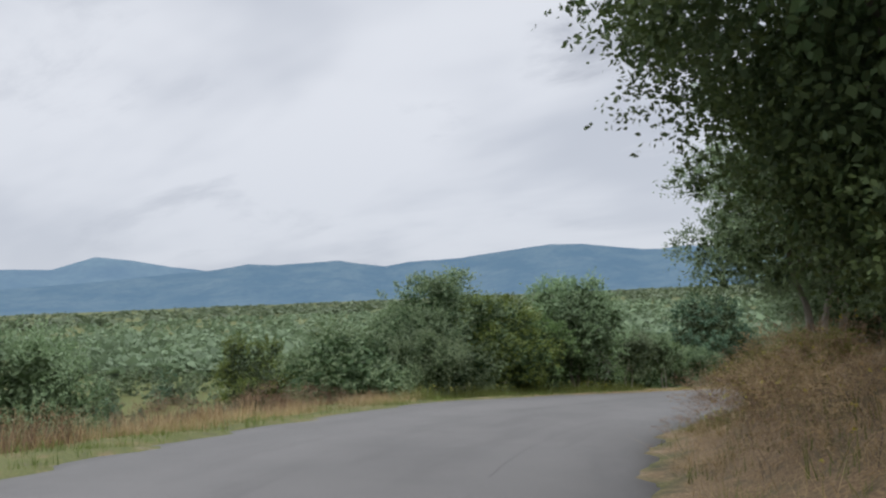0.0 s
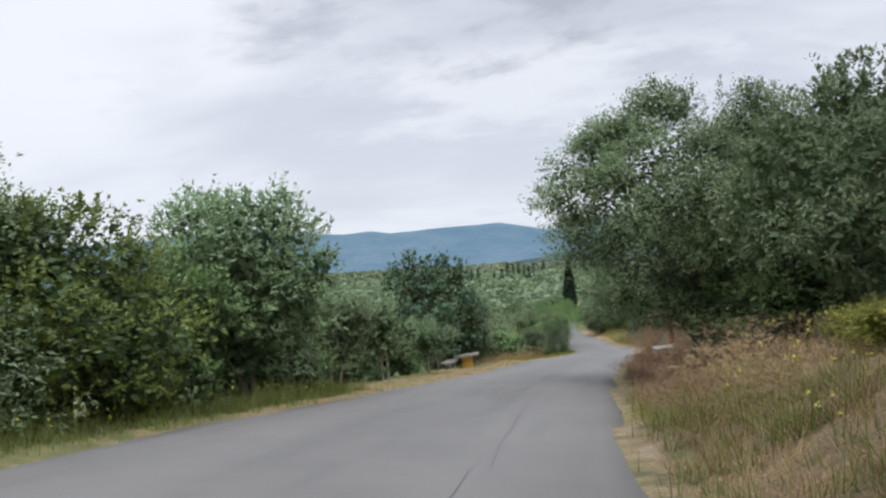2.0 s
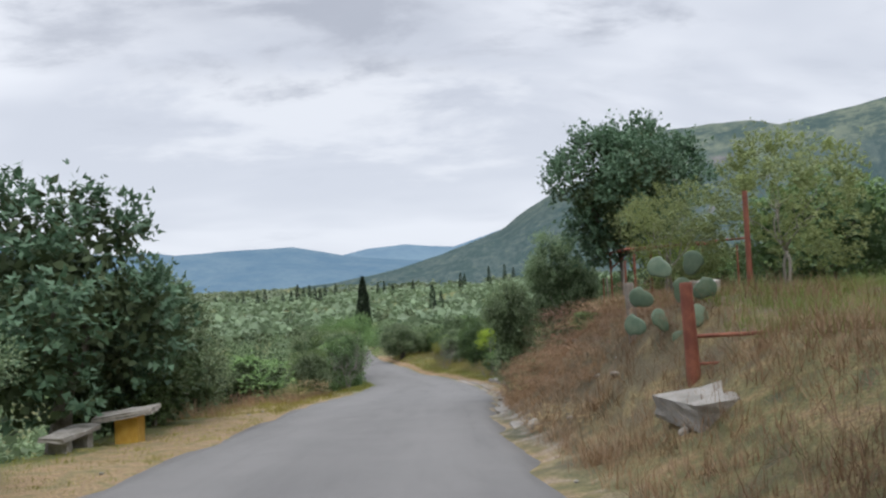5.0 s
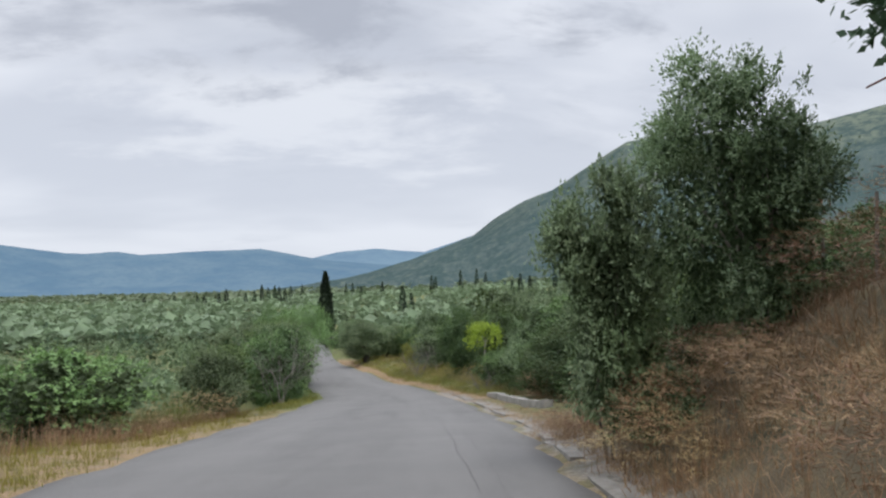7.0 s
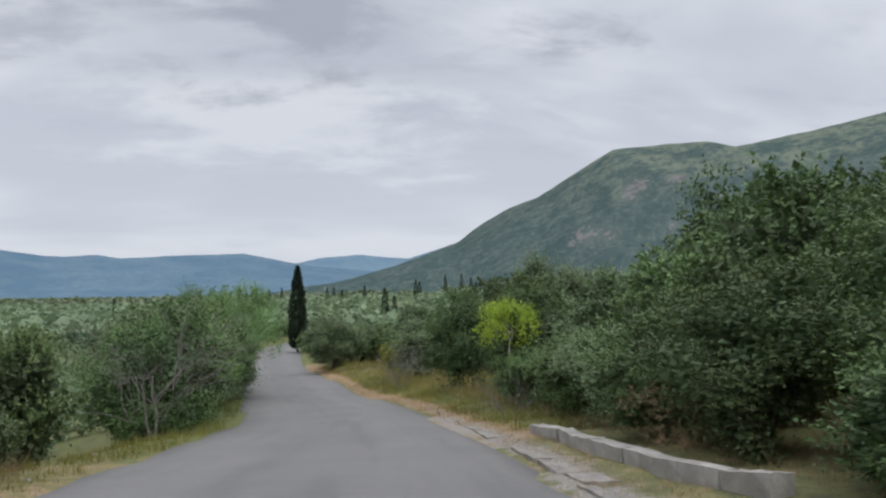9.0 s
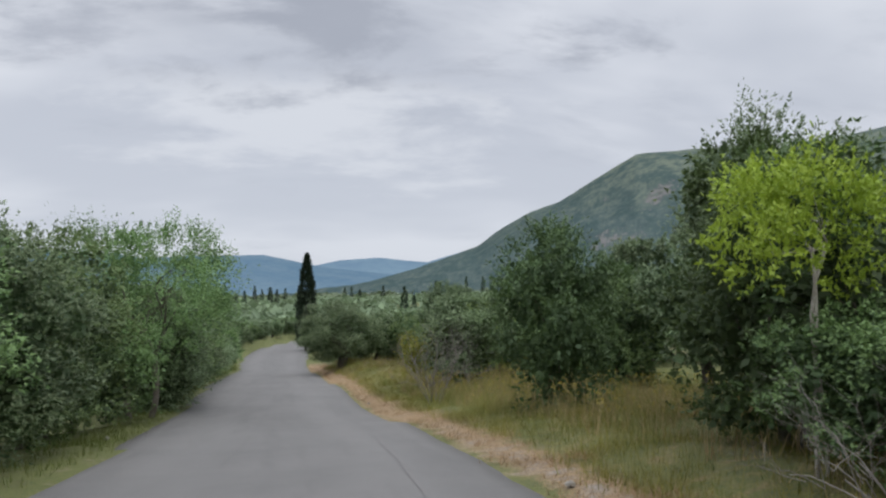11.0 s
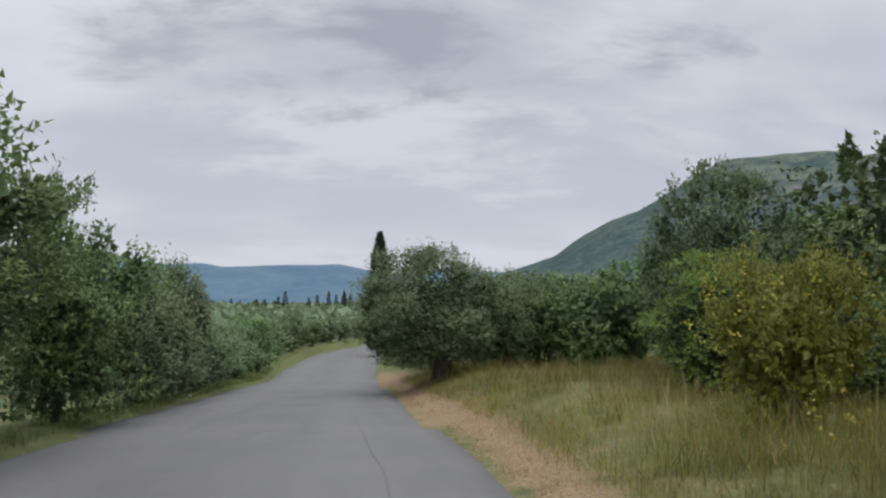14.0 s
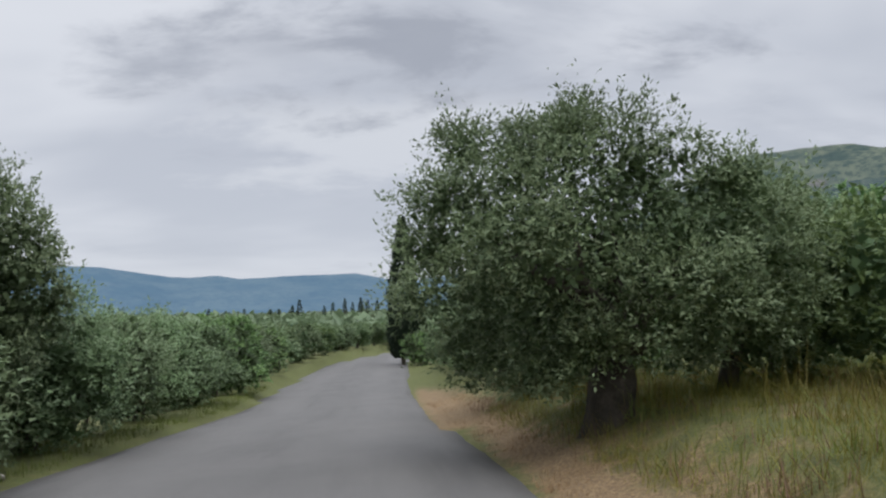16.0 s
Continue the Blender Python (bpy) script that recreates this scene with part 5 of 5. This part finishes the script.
def culvert():
    """The low parapet over a culvert and the broken gutter slabs along the road's edge."""
    wall = new("low_parapet")
    tagged(wall, "low weathered concrete parapet beside the road", "wall")
    line = [(76.4, 3.9), (78.5, 3.7), (81.0, 3.55), (83.5, 3.5), (85.5, 3.4)]
    jag = random.Random(8)
    ends = [76.4]
    while ends[-1] < 84.6:
        ends.append(ends[-1] + jag.uniform(0.8, 1.7))
    for i, (s0, s1) in enumerate(zip(ends, ends[1:])):
        o0, o1 = (float(np.interp(s, [p[0] for p in line], [p[1] for p in line])) + jag.uniform(-0.03, 0.03) for s in (s0, s1))
        drop = Vector((0, 0, jag.uniform(0, 0.03)))
        a, b = spot(s0, o0) - drop, spot(s1, o1) - drop
        size = (b - a).length
        box("parapet_block", (0.28, size - 0.02, 0.62), ((a + b) / 2 - Vector((0, 0, 0.39))), CONCRETE, wall, uneven=0.014, seed=20 + i,
            turn=(math.degrees(math.asin((b.z - a.z) / size)), 0, math.degrees(math.atan2(b.y - a.y, b.x - a.x)) - 90))
    gutter = new("concrete_gutter")
    tagged(gutter, "broken pale concrete gutter slabs along the asphalt", "gutter")
    r = random.Random(12)
    s = 52.0
    while s < 90:
        size = r.uniform(0.9, 1.9)
        if r.random() < (0.72 if s < 66 else 0.9):
            off = float(table(RIGHT, s + size / 2)) + 0.33 + r.uniform(-0.04, 0.08)
            a, b = spot(s, off), spot(s + size, off)
            a.z, b.z = float(road_height(s, off)), float(road_height(s + size, off))
            wide = r.uniform(0.4, 0.62)
            box("gutter_slab", (wide, size - 0.03, 0.16), ((a + b) / 2 - Vector((0, 0, 0.165 - r.uniform(0, 0.04)))), GUTTER, gutter, uneven=0.012, seed=int(s * 10),
                turn=(math.degrees(math.asin((b.z - a.z) / size)), r.uniform(-4, 4), math.degrees(math.atan2(b.y - a.y, b.x - a.x)) - 90 + r.uniform(-3, 3)))
        s += size + 0.02


def rock_mesh(seed):
    bm = bmesh.new()
    bmesh.ops.create_icosphere(bm, subdivisions=2, radius=1.0)
    for v in bm.verts:
        v.co *= 1 + 0.35 * noise.noise(v.co * 1.3 + Vector((seed * 7.1, 0, 0)))
        v.co.z *= 0.6
    me = bpy.data.meshes.new("rock")
    bm.to_mesh(me)
    bm.free()
    me.materials.append(STONE)
    return me


def rocks():
    r = random.Random(31)
    stock = [rock_mesh(i) for i in range(4)]
    for i in range(48):
        right = r.random() < 0.62
        s = r.uniform(30, 66) if right and r.random() < 0.7 else r.uniform(5, 138)
        off = float(table(RIGHT, s)) + r.uniform(0.1, 2.6) ** 1.1 if right else float(table(LEFT, s)) - r.uniform(0.15, 1.6)
        size = r.uniform(0.03, 0.085)
        ob = new("rock", stock[i % 4])
        ob.matrix_basis = Matrix.Translation(spot(s, off, size * 0.15)) @ pose(0, 0, 0, r.uniform(-20, 20), r.uniform(-20, 20), r.uniform(0, 360)) @ Matrix.Scale(size, 4)
        tagged(ob, "small pale limestone rock in the verge", "rock", "rocks in the verge")
    white = new("marker_stone", stock[0])
    white.matrix_basis = Matrix.Translation(spot(52.9, 2.0, 0.05)) @ Matrix.Diagonal((0.13, 0.13, 0.3, 1))
    tagged(white, "small whitish marker stone at the road edge", "stone")


def bare(name, s, off, w, h, seed, label, material=None, stems=4, depth=4):
    """A leafless shrub: stems that fork again and again."""
    r = np.random.RandomState(seed)
    ob = new(name)
    pieces = []

    def grow(start, way, length, rad, left):
        end = start + way * length
        pieces.append(limb(r, start, end, rad, rad * 0.6, 0.08, 4))
        if left <= 0:
            return
        for _ in range(r.randint(2, 4)):
            turn = unit(way + r.normal(0, 0.48, 3) * np.array([1, 1, 0.7]) + np.array([0, 0, 0.12]))
            grow(start + (end - start) * r.uniform(0.55, 1.0), turn, length * r.uniform(0.55, 0.85), rad * 0.56, left - 1)
    for i in range(stems):
        a = 6.283 * i / stems + r.uniform(-0.4, 0.4)
        way = unit(np.array([math.cos(a) * 0.55 * w / h, math.sin(a) * 0.55 * w / h, 1.0]))
        grow(np.array([math.cos(a) * 0.08, math.sin(a) * 0.08, -0.15]), way, h * 0.36, 0.005 * h, depth)
        v, f = joined(pieces)
        quick_mesh("stem", v, f, material or PALE_BARK, ob, smooth=True)
        pieces.clear()
    ob.matrix_basis = Matrix.Translation(spot(s, off))
    return tagged(ob, label, "shrub", "bare shrubs")


gateway()
pergola()
stake_row()
cactus()
table_and_bench()
culvert()
rocks()
bare("bare_shrub", 109.4, 3.6, 3.0, 3.0, 3, "leafless grey shrub with tangled branches in the meadow", GREY_BARK, stems=6)
bare("bare_shrub", 107.6, 3.3, 3.0, 3.3, 5, "leafless grey-brown shrub with tangled branches", GREY_BARK, stems=5)
bare("bare_shrub", 89.6, 4.0, 3.2, 2.0, 7, "dead grey branches under a golden green tree", GREY_BARK, stems=8)
bare("bare_shrub", 89.6, -5.3, 2.4, 5.0, 9, "tall bare stems rising from the hedge", GREY_BARK, stems=4)
bare("bare_shrub", 90.4, -5.6, 3.2, 3.6, 11, "twiggy grey-brown shrub with few leaves at the road edge", GREY_BARK, stems=9)
bare("bare_shrub", 33.0, -6.0, 1.8, 2.6, 13, "pale bare stems among the leaves", stems=3)
bare("bare_shrub", 79.2, 7.6, 1.6, 3.0, 17, "pale dead stem among the bushes", stems=2)
bare("bare_shrub", 28.4, 4.1, 2.4, 1.5, 21, "tangled grey-brown dead shrub on the bank", BARK, stems=6, depth=3)
bare("bare_shrub", 30.6, 3.9, 2.6, 1.4, 23, "tangled grey-brown dead shrub on the bank", BARK, stems=6, depth=3)
bare("bare_shrub", 89.0, 9.0, 2.5, 4.2, 15, "pale dead branch standing out of the bushes", stems=2)
for kind, s, off, w, h, label in (
        *(("dry", 8.4 + i * 0.9, 2.5 + (i * 0.83) % 1.5, 1.4 + (i * 0.31) % 0.7, 0.7 + (i * 0.23) % 0.4, "tangled pale brown dead weeds on the bank") for i in range(9)),
        ("dry", 6.6, 3.0, 1.8, 1.1, "tangled dry brown shrub on the bank"), ("dry", 9.5, 3.6, 2.0, 1.1, "tangled dry brown shrub on the bank"),
        ("dry", 12.5, 3.0, 1.8, 0.9, "tangled dry brown shrub on the bank"), ("broom", 17.2, 3.0, 1.5, 1.6, "broom bush with yellow blossom on the bank"), ("dry", 15.2, 3.3, 1.8, 0.9, "tangled dry brown shrub on the bank"),
        ("broom", 14.0, 4.0, 1.3, 0.75, "broom bush with yellow blossom on the bank"), ("broom", 20.3, 4.2, 1.6, 0.75, "broom bush with yellow blossom on the bank"),
        ("broom", 23.5, 4.7, 1.6, 0.8, "broom bush with yellow blossom on the bank"), ("dry", 18.5, 2.6, 1.6, 1.1, "tangled dry brown shrub on the bank"),
        ("broom", 26.6, 4.8, 1.3, 0.8, "broom bush with yellow blossom on the bank"), ("broom", 28.8, 5.2, 1.3, 0.8, "broom bush with yellow blossom on the bank"), ("russet", 25.4, 2.8, 1.8, 0.8, "russet dried weeds on the bank"), ("russet", 27.4, 2.7, 1.8, 0.7, "russet dried weeds on the bank"), ("dry", 27.0, 3.4, 2.4, 1.0, "tangled dry brown shrub on the bank"), ("dry", 30.5, 3.2, 2.2, 0.9, "tangled dry brown shrub on the bank"),
        ("russet", 34.0, 3.4, 2.4, 0.9, "tangled dry brown shrub on the bank"), ("russet", 52.5, 3.4, 2.2, 0.9, "russet dried weeds on the bank"),
        ("bush", 57.4, 3.9, 0.9, 0.7, "small green bush on the dry bank"), ("russet", 15.4, -7.6, 1.8, 0.6, "russet dried weeds at the road edge"), ("russet", 17.4, -7.9, 1.8, 0.6, "russet dried weeds at the road edge"), ("russet", 54.6, 2.9, 1.8, 0.8, "russet dried weeds on the bank"), ("russet", 56.8, 3.9, 2.2, 1.0, "russet dried weeds on the bank"),
        ("russet", 59.5, 4.1, 2.4, 1.0, "russet dried weeds on the bank"), ("russet", 61.5, 3.1, 2.0, 0.8, "russet dried weeds on the bank"),
        ("russet", 64.5, 3.7, 2.2, 1.0, "russet dried weeds on the bank"), ("dry", 57.5, 2.7, 1.6, 0.7, "dry pale weeds on the bank"),
        ("russet", 36.5, 3.0, 2.4, 0.9, "russet dried weeds on the bank"), ("russet", 39.5, 2.7, 2.2, 0.7, "russet dried weeds on the bank"),
        ("dry", 32.0, 4.4, 2.4, 1.0, "tangled dry brown shrub on the bank"), 
        ("russet", 29.0, 2.6, 1.8, 0.7, "russet dried weeds on the bank"), ("russet", 55.8, 5.2, 2.4, 0.9, "russet dried weeds on the bank"),
        *(("russet" if i % 4 else "dry", 50.6 + i * 0.7, 2.4 + (i * 1.37) % 2.4, 1.5 + (i * 0.31) % 1.1, 0.4 + (i * 0.23) % 0.35, "tangled reddish dead weeds on the bank") for i in range(26)),
        ("russet", 13.5, -8.2, 2.0, 0.8, "russet dried weeds at the road edge"), ("russet", 16.5, -8.0, 2.2, 0.8, "russet dried weeds at the road edge"),
        ("russet", 10.0, -8.4, 2.2, 0.8, "russet dried weeds at the road edge"), ("dry", 73.0, -7.4, 2.0, 0.8, "dry pale weeds at the road edge"),
        ("dry", 78.5, -7.0, 2.2, 0.9, "dry pale weeds at the road edge"), ("russet", 68.5, -8.2, 2.2, 0.7, "russet dried weeds at the road edge"),
        ("dry", 80.5, 4.8, 2.0, 0.9, "dry weeds behind a low parapet"), ("russet", 77.0, 6.2, 2.4, 1.0, "dry seed heads in front of brambles")):
    tree(kind, s, off, w, h * (0.85 if 0 < off and s < 16 else 0.72 if 0 < off and s < 46 else 0.62 if 3.3 < off and 50 < s < 66 else 1), label, "shrub", "dry weeds")


# ---- grass ----
def grass(name, s_range, d_range, side, tufts, blades, tall, material, label, seed, wide=0.012, lean=0.5, clump=0.09, bias=1.0):
    """Tufts of blades on a stretch of verge, bank or meadow; d is the distance from the asphalt."""
    r = np.random.RandomState(seed)
    s = r.uniform(*s_range, tufts)
    d = d_range[0] + (d_range[1] - d_range[0]) * r.uniform(0, 1, tufts) ** bias
    off = table(RIGHT, s) + d if side > 0 else table(LEFT, s) - d
    x, y = on_road(s, off)
    patch = ripple(x, y, 2.6, seed) + 0.5 * ripple(x, y, 0.9, seed + 1)
    keep = patch > r.uniform(-0.75, 0.35, tufts)
    x, y = x[keep], y[keep]
    n = len(x)
    size = r.uniform(0.55, 1.25, n) * (1 + 0.4 * np.clip(patch[keep], -0.6, 0.6))
    bx = np.repeat(x, blades) + r.normal(0, clump, n * blades)
    by = np.repeat(y, blades) + r.normal(0, clump, n * blades)
    bz = np.repeat(ground_height(x, y), blades) - 0.03
    h = np.repeat(size, blades) * r.uniform(tall[0], tall[1], n * blades)
    a = r.uniform(0, 6.283, n * blades)
    tip = np.stack([np.cos(a), np.sin(a)], 1) * (h * np.abs(r.normal(0, lean, n * blades)))[:, None]
    base = np.stack([bx, by, bz], 1)
    across = np.stack([-np.sin(a), np.cos(a), np.zeros_like(a)], 1) * (wide * 0.5 * r.uniform(0.6, 1.4, n * blades))[:, None]
    top = base + np.stack([tip[:, 0], tip[:, 1], h], 1)
    v = np.stack([base - across, base + across, top], 1).reshape(-1, 3)
    ob = quick_mesh(name, v, np.arange(len(v)).reshape(-1, 3), material)
    return tagged(ob, label, "grass", kind="stuff")


grass("bank_grass", (-4, 34), (0.2, 5.0), 1, 2600, 12, (0.08, 0.3), DRY, "dry straw-coloured grass on the bank", 101, lean=1.6, wide=0.008)
grass("bank_grass", (34, 72), (0.3, 5.5), 1, 4200, 11, (0.1, 0.42), RUSSET, "reddish dry grass on the bank", 102, lean=1.0, wide=0.009)
grass("bank_grass", (46, 70), (0.4, 5.6), 1, 3200, 12, (0.12, 0.4), RUSSET, "tangled reddish brown growth on the bank", 125, lean=1.2, wide=0.009)
grass("bank_grass", (30, 72), (0.3, 5.5), 1, 2000, 10, (0.1, 0.34), DRY, "pale dry grass on the bank", 103, lean=1.0, wide=0.008)
grass("bank_weeds", (0, 34), (0.1, 2.2), 1, 420, 9, (0.12, 0.4), GRASS, "green weeds at the foot of the bank", 104, lean=0.8)
grass("bank_weeds", (16, 34), (0.2, 5.0), 1, 1500, 12, (0.08, 0.28), MEADOW, "yellow-green weeds on the bank", 123, lean=1.3)
grass("bank_grass", (20, 46), (0.4, 4.6), 1, 2600, 11, (0.08, 0.3), RUSSET, "dull brown dry growth on the bank", 124, lean=1.5, wide=0.009)
grass("bank_weeds", (18, 31), (0.3, 2.6), 1, 420, 14, (0.14, 0.36), GRASS, "fresh green grass tufts on the bank", 117, wide=0.016, lean=1.1)
grass("tall_grass", (0, 16), (1.0, 3.6), -1, 1100, 11, (0.2, 0.55), DRY, "pale dry grass beside the verge", 118, wide=0.01)
grass("tall_grass", (11, 21), (0.5, 2.4), -1, 900, 11, (0.12, 0.36), DRY, "flattened straw on the verge", 119, lean=1.2, wide=0.01)
grass("meadow", (98, 120), (2.2, 7.5), 1, 2300, 10, (0.25, 0.65), MEADOW, "tall ripe meadow grass", 120, wide=0.008, lean=0.9, clump=0.2)
grass("meadow", (98, 118), (2.2, 7.5), 1, 2000, 9, (0.3, 0.75), DRY, "tall dry seed stalks in the meadow", 121, wide=0.006, lean=0.6, clump=0.2)
grass("meadow", (98, 120), (2.0, 7.5), 1, 1300, 9, (0.2, 0.6), GRASS, "green blades in the tall meadow", 122, wide=0.009, lean=0.9, clump=0.2)
grass("verge_grass", (-6, 34), (0.0, 1.9), -1, 1500, 9, (0.06, 0.22), GRASS, "short green grass on the verge", 105)
grass("verge_weeds", (20, 36), (0.5, 2.3), -1, 1500, 10, (0.14, 0.5), GRASS, "green weeds and grass under the trees", 141, lean=0.9)
grass("verge_grass", (34, 66), (0.0, 3.6), -1, 2300, 9, (0.03, 0.1), MEADOW, "mown yellowish grass on the verge", 106, lean=0.8)
grass("verge_grass", (62, 92), (0.0, 2.8), -1, 1700, 9, (0.06, 0.28), MEADOW, "yellowish grass on the verge", 107)
grass("tall_grass", (4, 22), (1.4, 3.6), -1, 700, 10, (0.25, 0.6), RUSSET, "reddish dry grass beside the verge", 108)
grass("tall_grass", (62, 84), (1.8, 4.4), -1, 900, 10, (0.25, 0.75), DRY, "tall dry grass beside the verge", 109)
grass("verge_grass", (84, 165), (0.0, 1.2), -1, 1900, 9, (0.08, 0.26), GRASS, "green grass under the hedge", 110)
grass("straw", (66, 150), (0.1, 1.3), 1, 4600, 9, (0.03, 0.13), DRY, "flattened dry straw along the asphalt", 111, lean=1.6)
grass("meadow", (86, 142), (0.9, 12), 1, 12500, 11, (0.06, 0.34), MEADOW, "tall yellow-green meadow grass", 112, wide=0.008, lean=0.95, clump=0.16, bias=1.4)
grass("meadow", (86, 142), (1.0, 12), 1, 5200, 11, (0.08, 0.32), GRASS, "green grass in the meadow", 113, wide=0.009, lean=1.0, clump=0.14, bias=1.4)
grass("meadow", (106, 146), (1.6, 11), 1, 420, 34, (0.2, 0.62), MEADOW, "rank clumps of tall yellow-green weeds", 126, wide=0.012, lean=0.8, clump=0.22)
grass("meadow", (100, 146), (1.4, 11), 1, 300, 30, (0.15, 0.5), GRASS, "dark green weeds in the meadow", 127, wide=0.014, lean=0.9, clump=0.2)
grass("meadow", (110, 146), (1.0, 8), 1, 420, 22, (0.1, 0.4), RUSSET, "reddish dry patches in the meadow", 128, wide=0.01, lean=1.1, clump=0.25)
grass("meadow", (88, 130), (2.0, 7), 1, 900, 7, (0.25, 0.62), DRY, "dry stalks in the meadow", 114)
grass("undergrowth", (72, 90), (2.2, 6), 1, 900, 10, (0.12, 0.42), RUSSET, "reddish dry undergrowth by a parapet", 115, lean=1.0, wide=0.008)
grass("undergrowth", (47, 57), (2.9, 9), 1, 2200, 10, (0.12, 0.34), GRASS, "green grass behind a gate", 116)


grass("reeds", (76.4, 80.2), (1.9, 3.6), -1, 60, 26, (0.6, 1.25), GRASS, "arching pale reeds beside the road", 129, wide=0.018, lean=1.1, clump=0.16)
grass("tall_grass", (70, 84), (1.2, 3.4), -1, 900, 11, (0.15, 0.5), RUSSET, "reddish dry grass beside the verge", 130, lean=0.9)


def blooms(name, s_range, d_range, side, count, tall, label, seed):
    """Small yellow flower heads standing on thin stalks."""
    r = np.random.RandomState(seed)
    s = r.uniform(*s_range, count)
    d = r.uniform(*d_range, count)
    x, y = on_road(s, table(RIGHT, s) + d if side > 0 else table(LEFT, s) - d)
    keep = ripple(x, y, 1.8, seed) > r.uniform(-0.5, 0.4, count)
    x, y = x[keep], y[keep]
    n = len(x)
    foot = np.stack([x, y, ground_height(x, y)], 1)
    head = foot + np.stack([r.normal(0, 0.06, n), r.normal(0, 0.06, n), r.uniform(*tall, n)], 1)
    up = np.tile(np.array([0, 0, 1.0]), (n * 5, 1))
    ob = quick_mesh(name, *leaves(r, np.repeat(head, 5, 0) + r.normal(0, 0.012, (n * 5, 3)), up, 0.035, 0.035, spread=1.2), YELLOW)
    side_ = np.tile(np.array([0.004, 0, 0]), (n, 1))
    v = np.stack([foot - side_, foot + side_, head], 1).reshape(-1, 3)
    tagged(quick_mesh("stalks", v, np.arange(len(v)).reshape(-1, 3), GRASS, ob, "thin green stalks"), kind="stuff")
    return tagged(ob, label, "flowers", kind="stuff")


blooms("wild_flowers", (96, 118), (2.0, 7.0), 1, 1500, (0.35, 0.85), "yellow wild flowers in the tall meadow", 201)
blooms("wild_flowers", (6, 18), (0.8, 3.2), 1, 260, (0.3, 0.8), "yellow wild flowers among dead weeds", 204)
blooms("wild_flowers", (18, 34), (1.2, 4.5), 1, 260, (0.3, 0.7), "yellow wild flowers on the dry bank", 202)
blooms("wild_flowers", (20, 34), (0.6, 2.0), -1, 120, (0.2, 0.45), "yellow wild flowers at the road edge", 203)


# ---- cracks in the asphalt ----
def crack(s0, s1, off, seed, wide=0.012):
    r = np.random.RandomState(seed)
    s = np.arange(s0, s1, 0.18)
    o = off + np.cumsum(r.normal(0, 0.006, len(s))) + 0.015 * np.sin(s * 1.3 + seed)
    w = 0.32 * wide * r.uniform(0.35, 1.3, len(s))
    rows = []
    for k in (-0.5, 0.5):
        x, y = on_road(s, o + k * w)
        rows.append(np.stack([x, y, road_height(s, o) + 0.004 * ripple(x, y, 3.0, 9) + 0.006 - 0.05 * (abs((o - table(LEFT, s)) / (table(RIGHT, s) - table(LEFT, s)) - 0.5) * 2) ** 6], 1))
    ob = quick_mesh("crack", np.stack(rows, 1).reshape(-1, 3), grid_faces(len(s), 2), TAR, bpy.data.objects["road"])
    return ob


TAR = plain_mat("tar", (0.075, 0.072, 0.072), (0.105, 0.1, 0.1), 3, 0.8, 0.2, 60)
for i, (s0, s1, off, wide) in enumerate(((9, 24, -0.5, 0.03), (24, 46, -0.25, 0.03), (15, 19, -3.4, 0.02), (30, 38, -2.9, 0.02), (52, 70, 0.9, 0.02), (62, 76, 0.6, 0.03), (82, 100, 0.9, 0.025), (104, 128, 0.4, 0.02), (96, 112, -1.6, 0.02))):
    crack(s0, s1, off, 40 + i, wide)
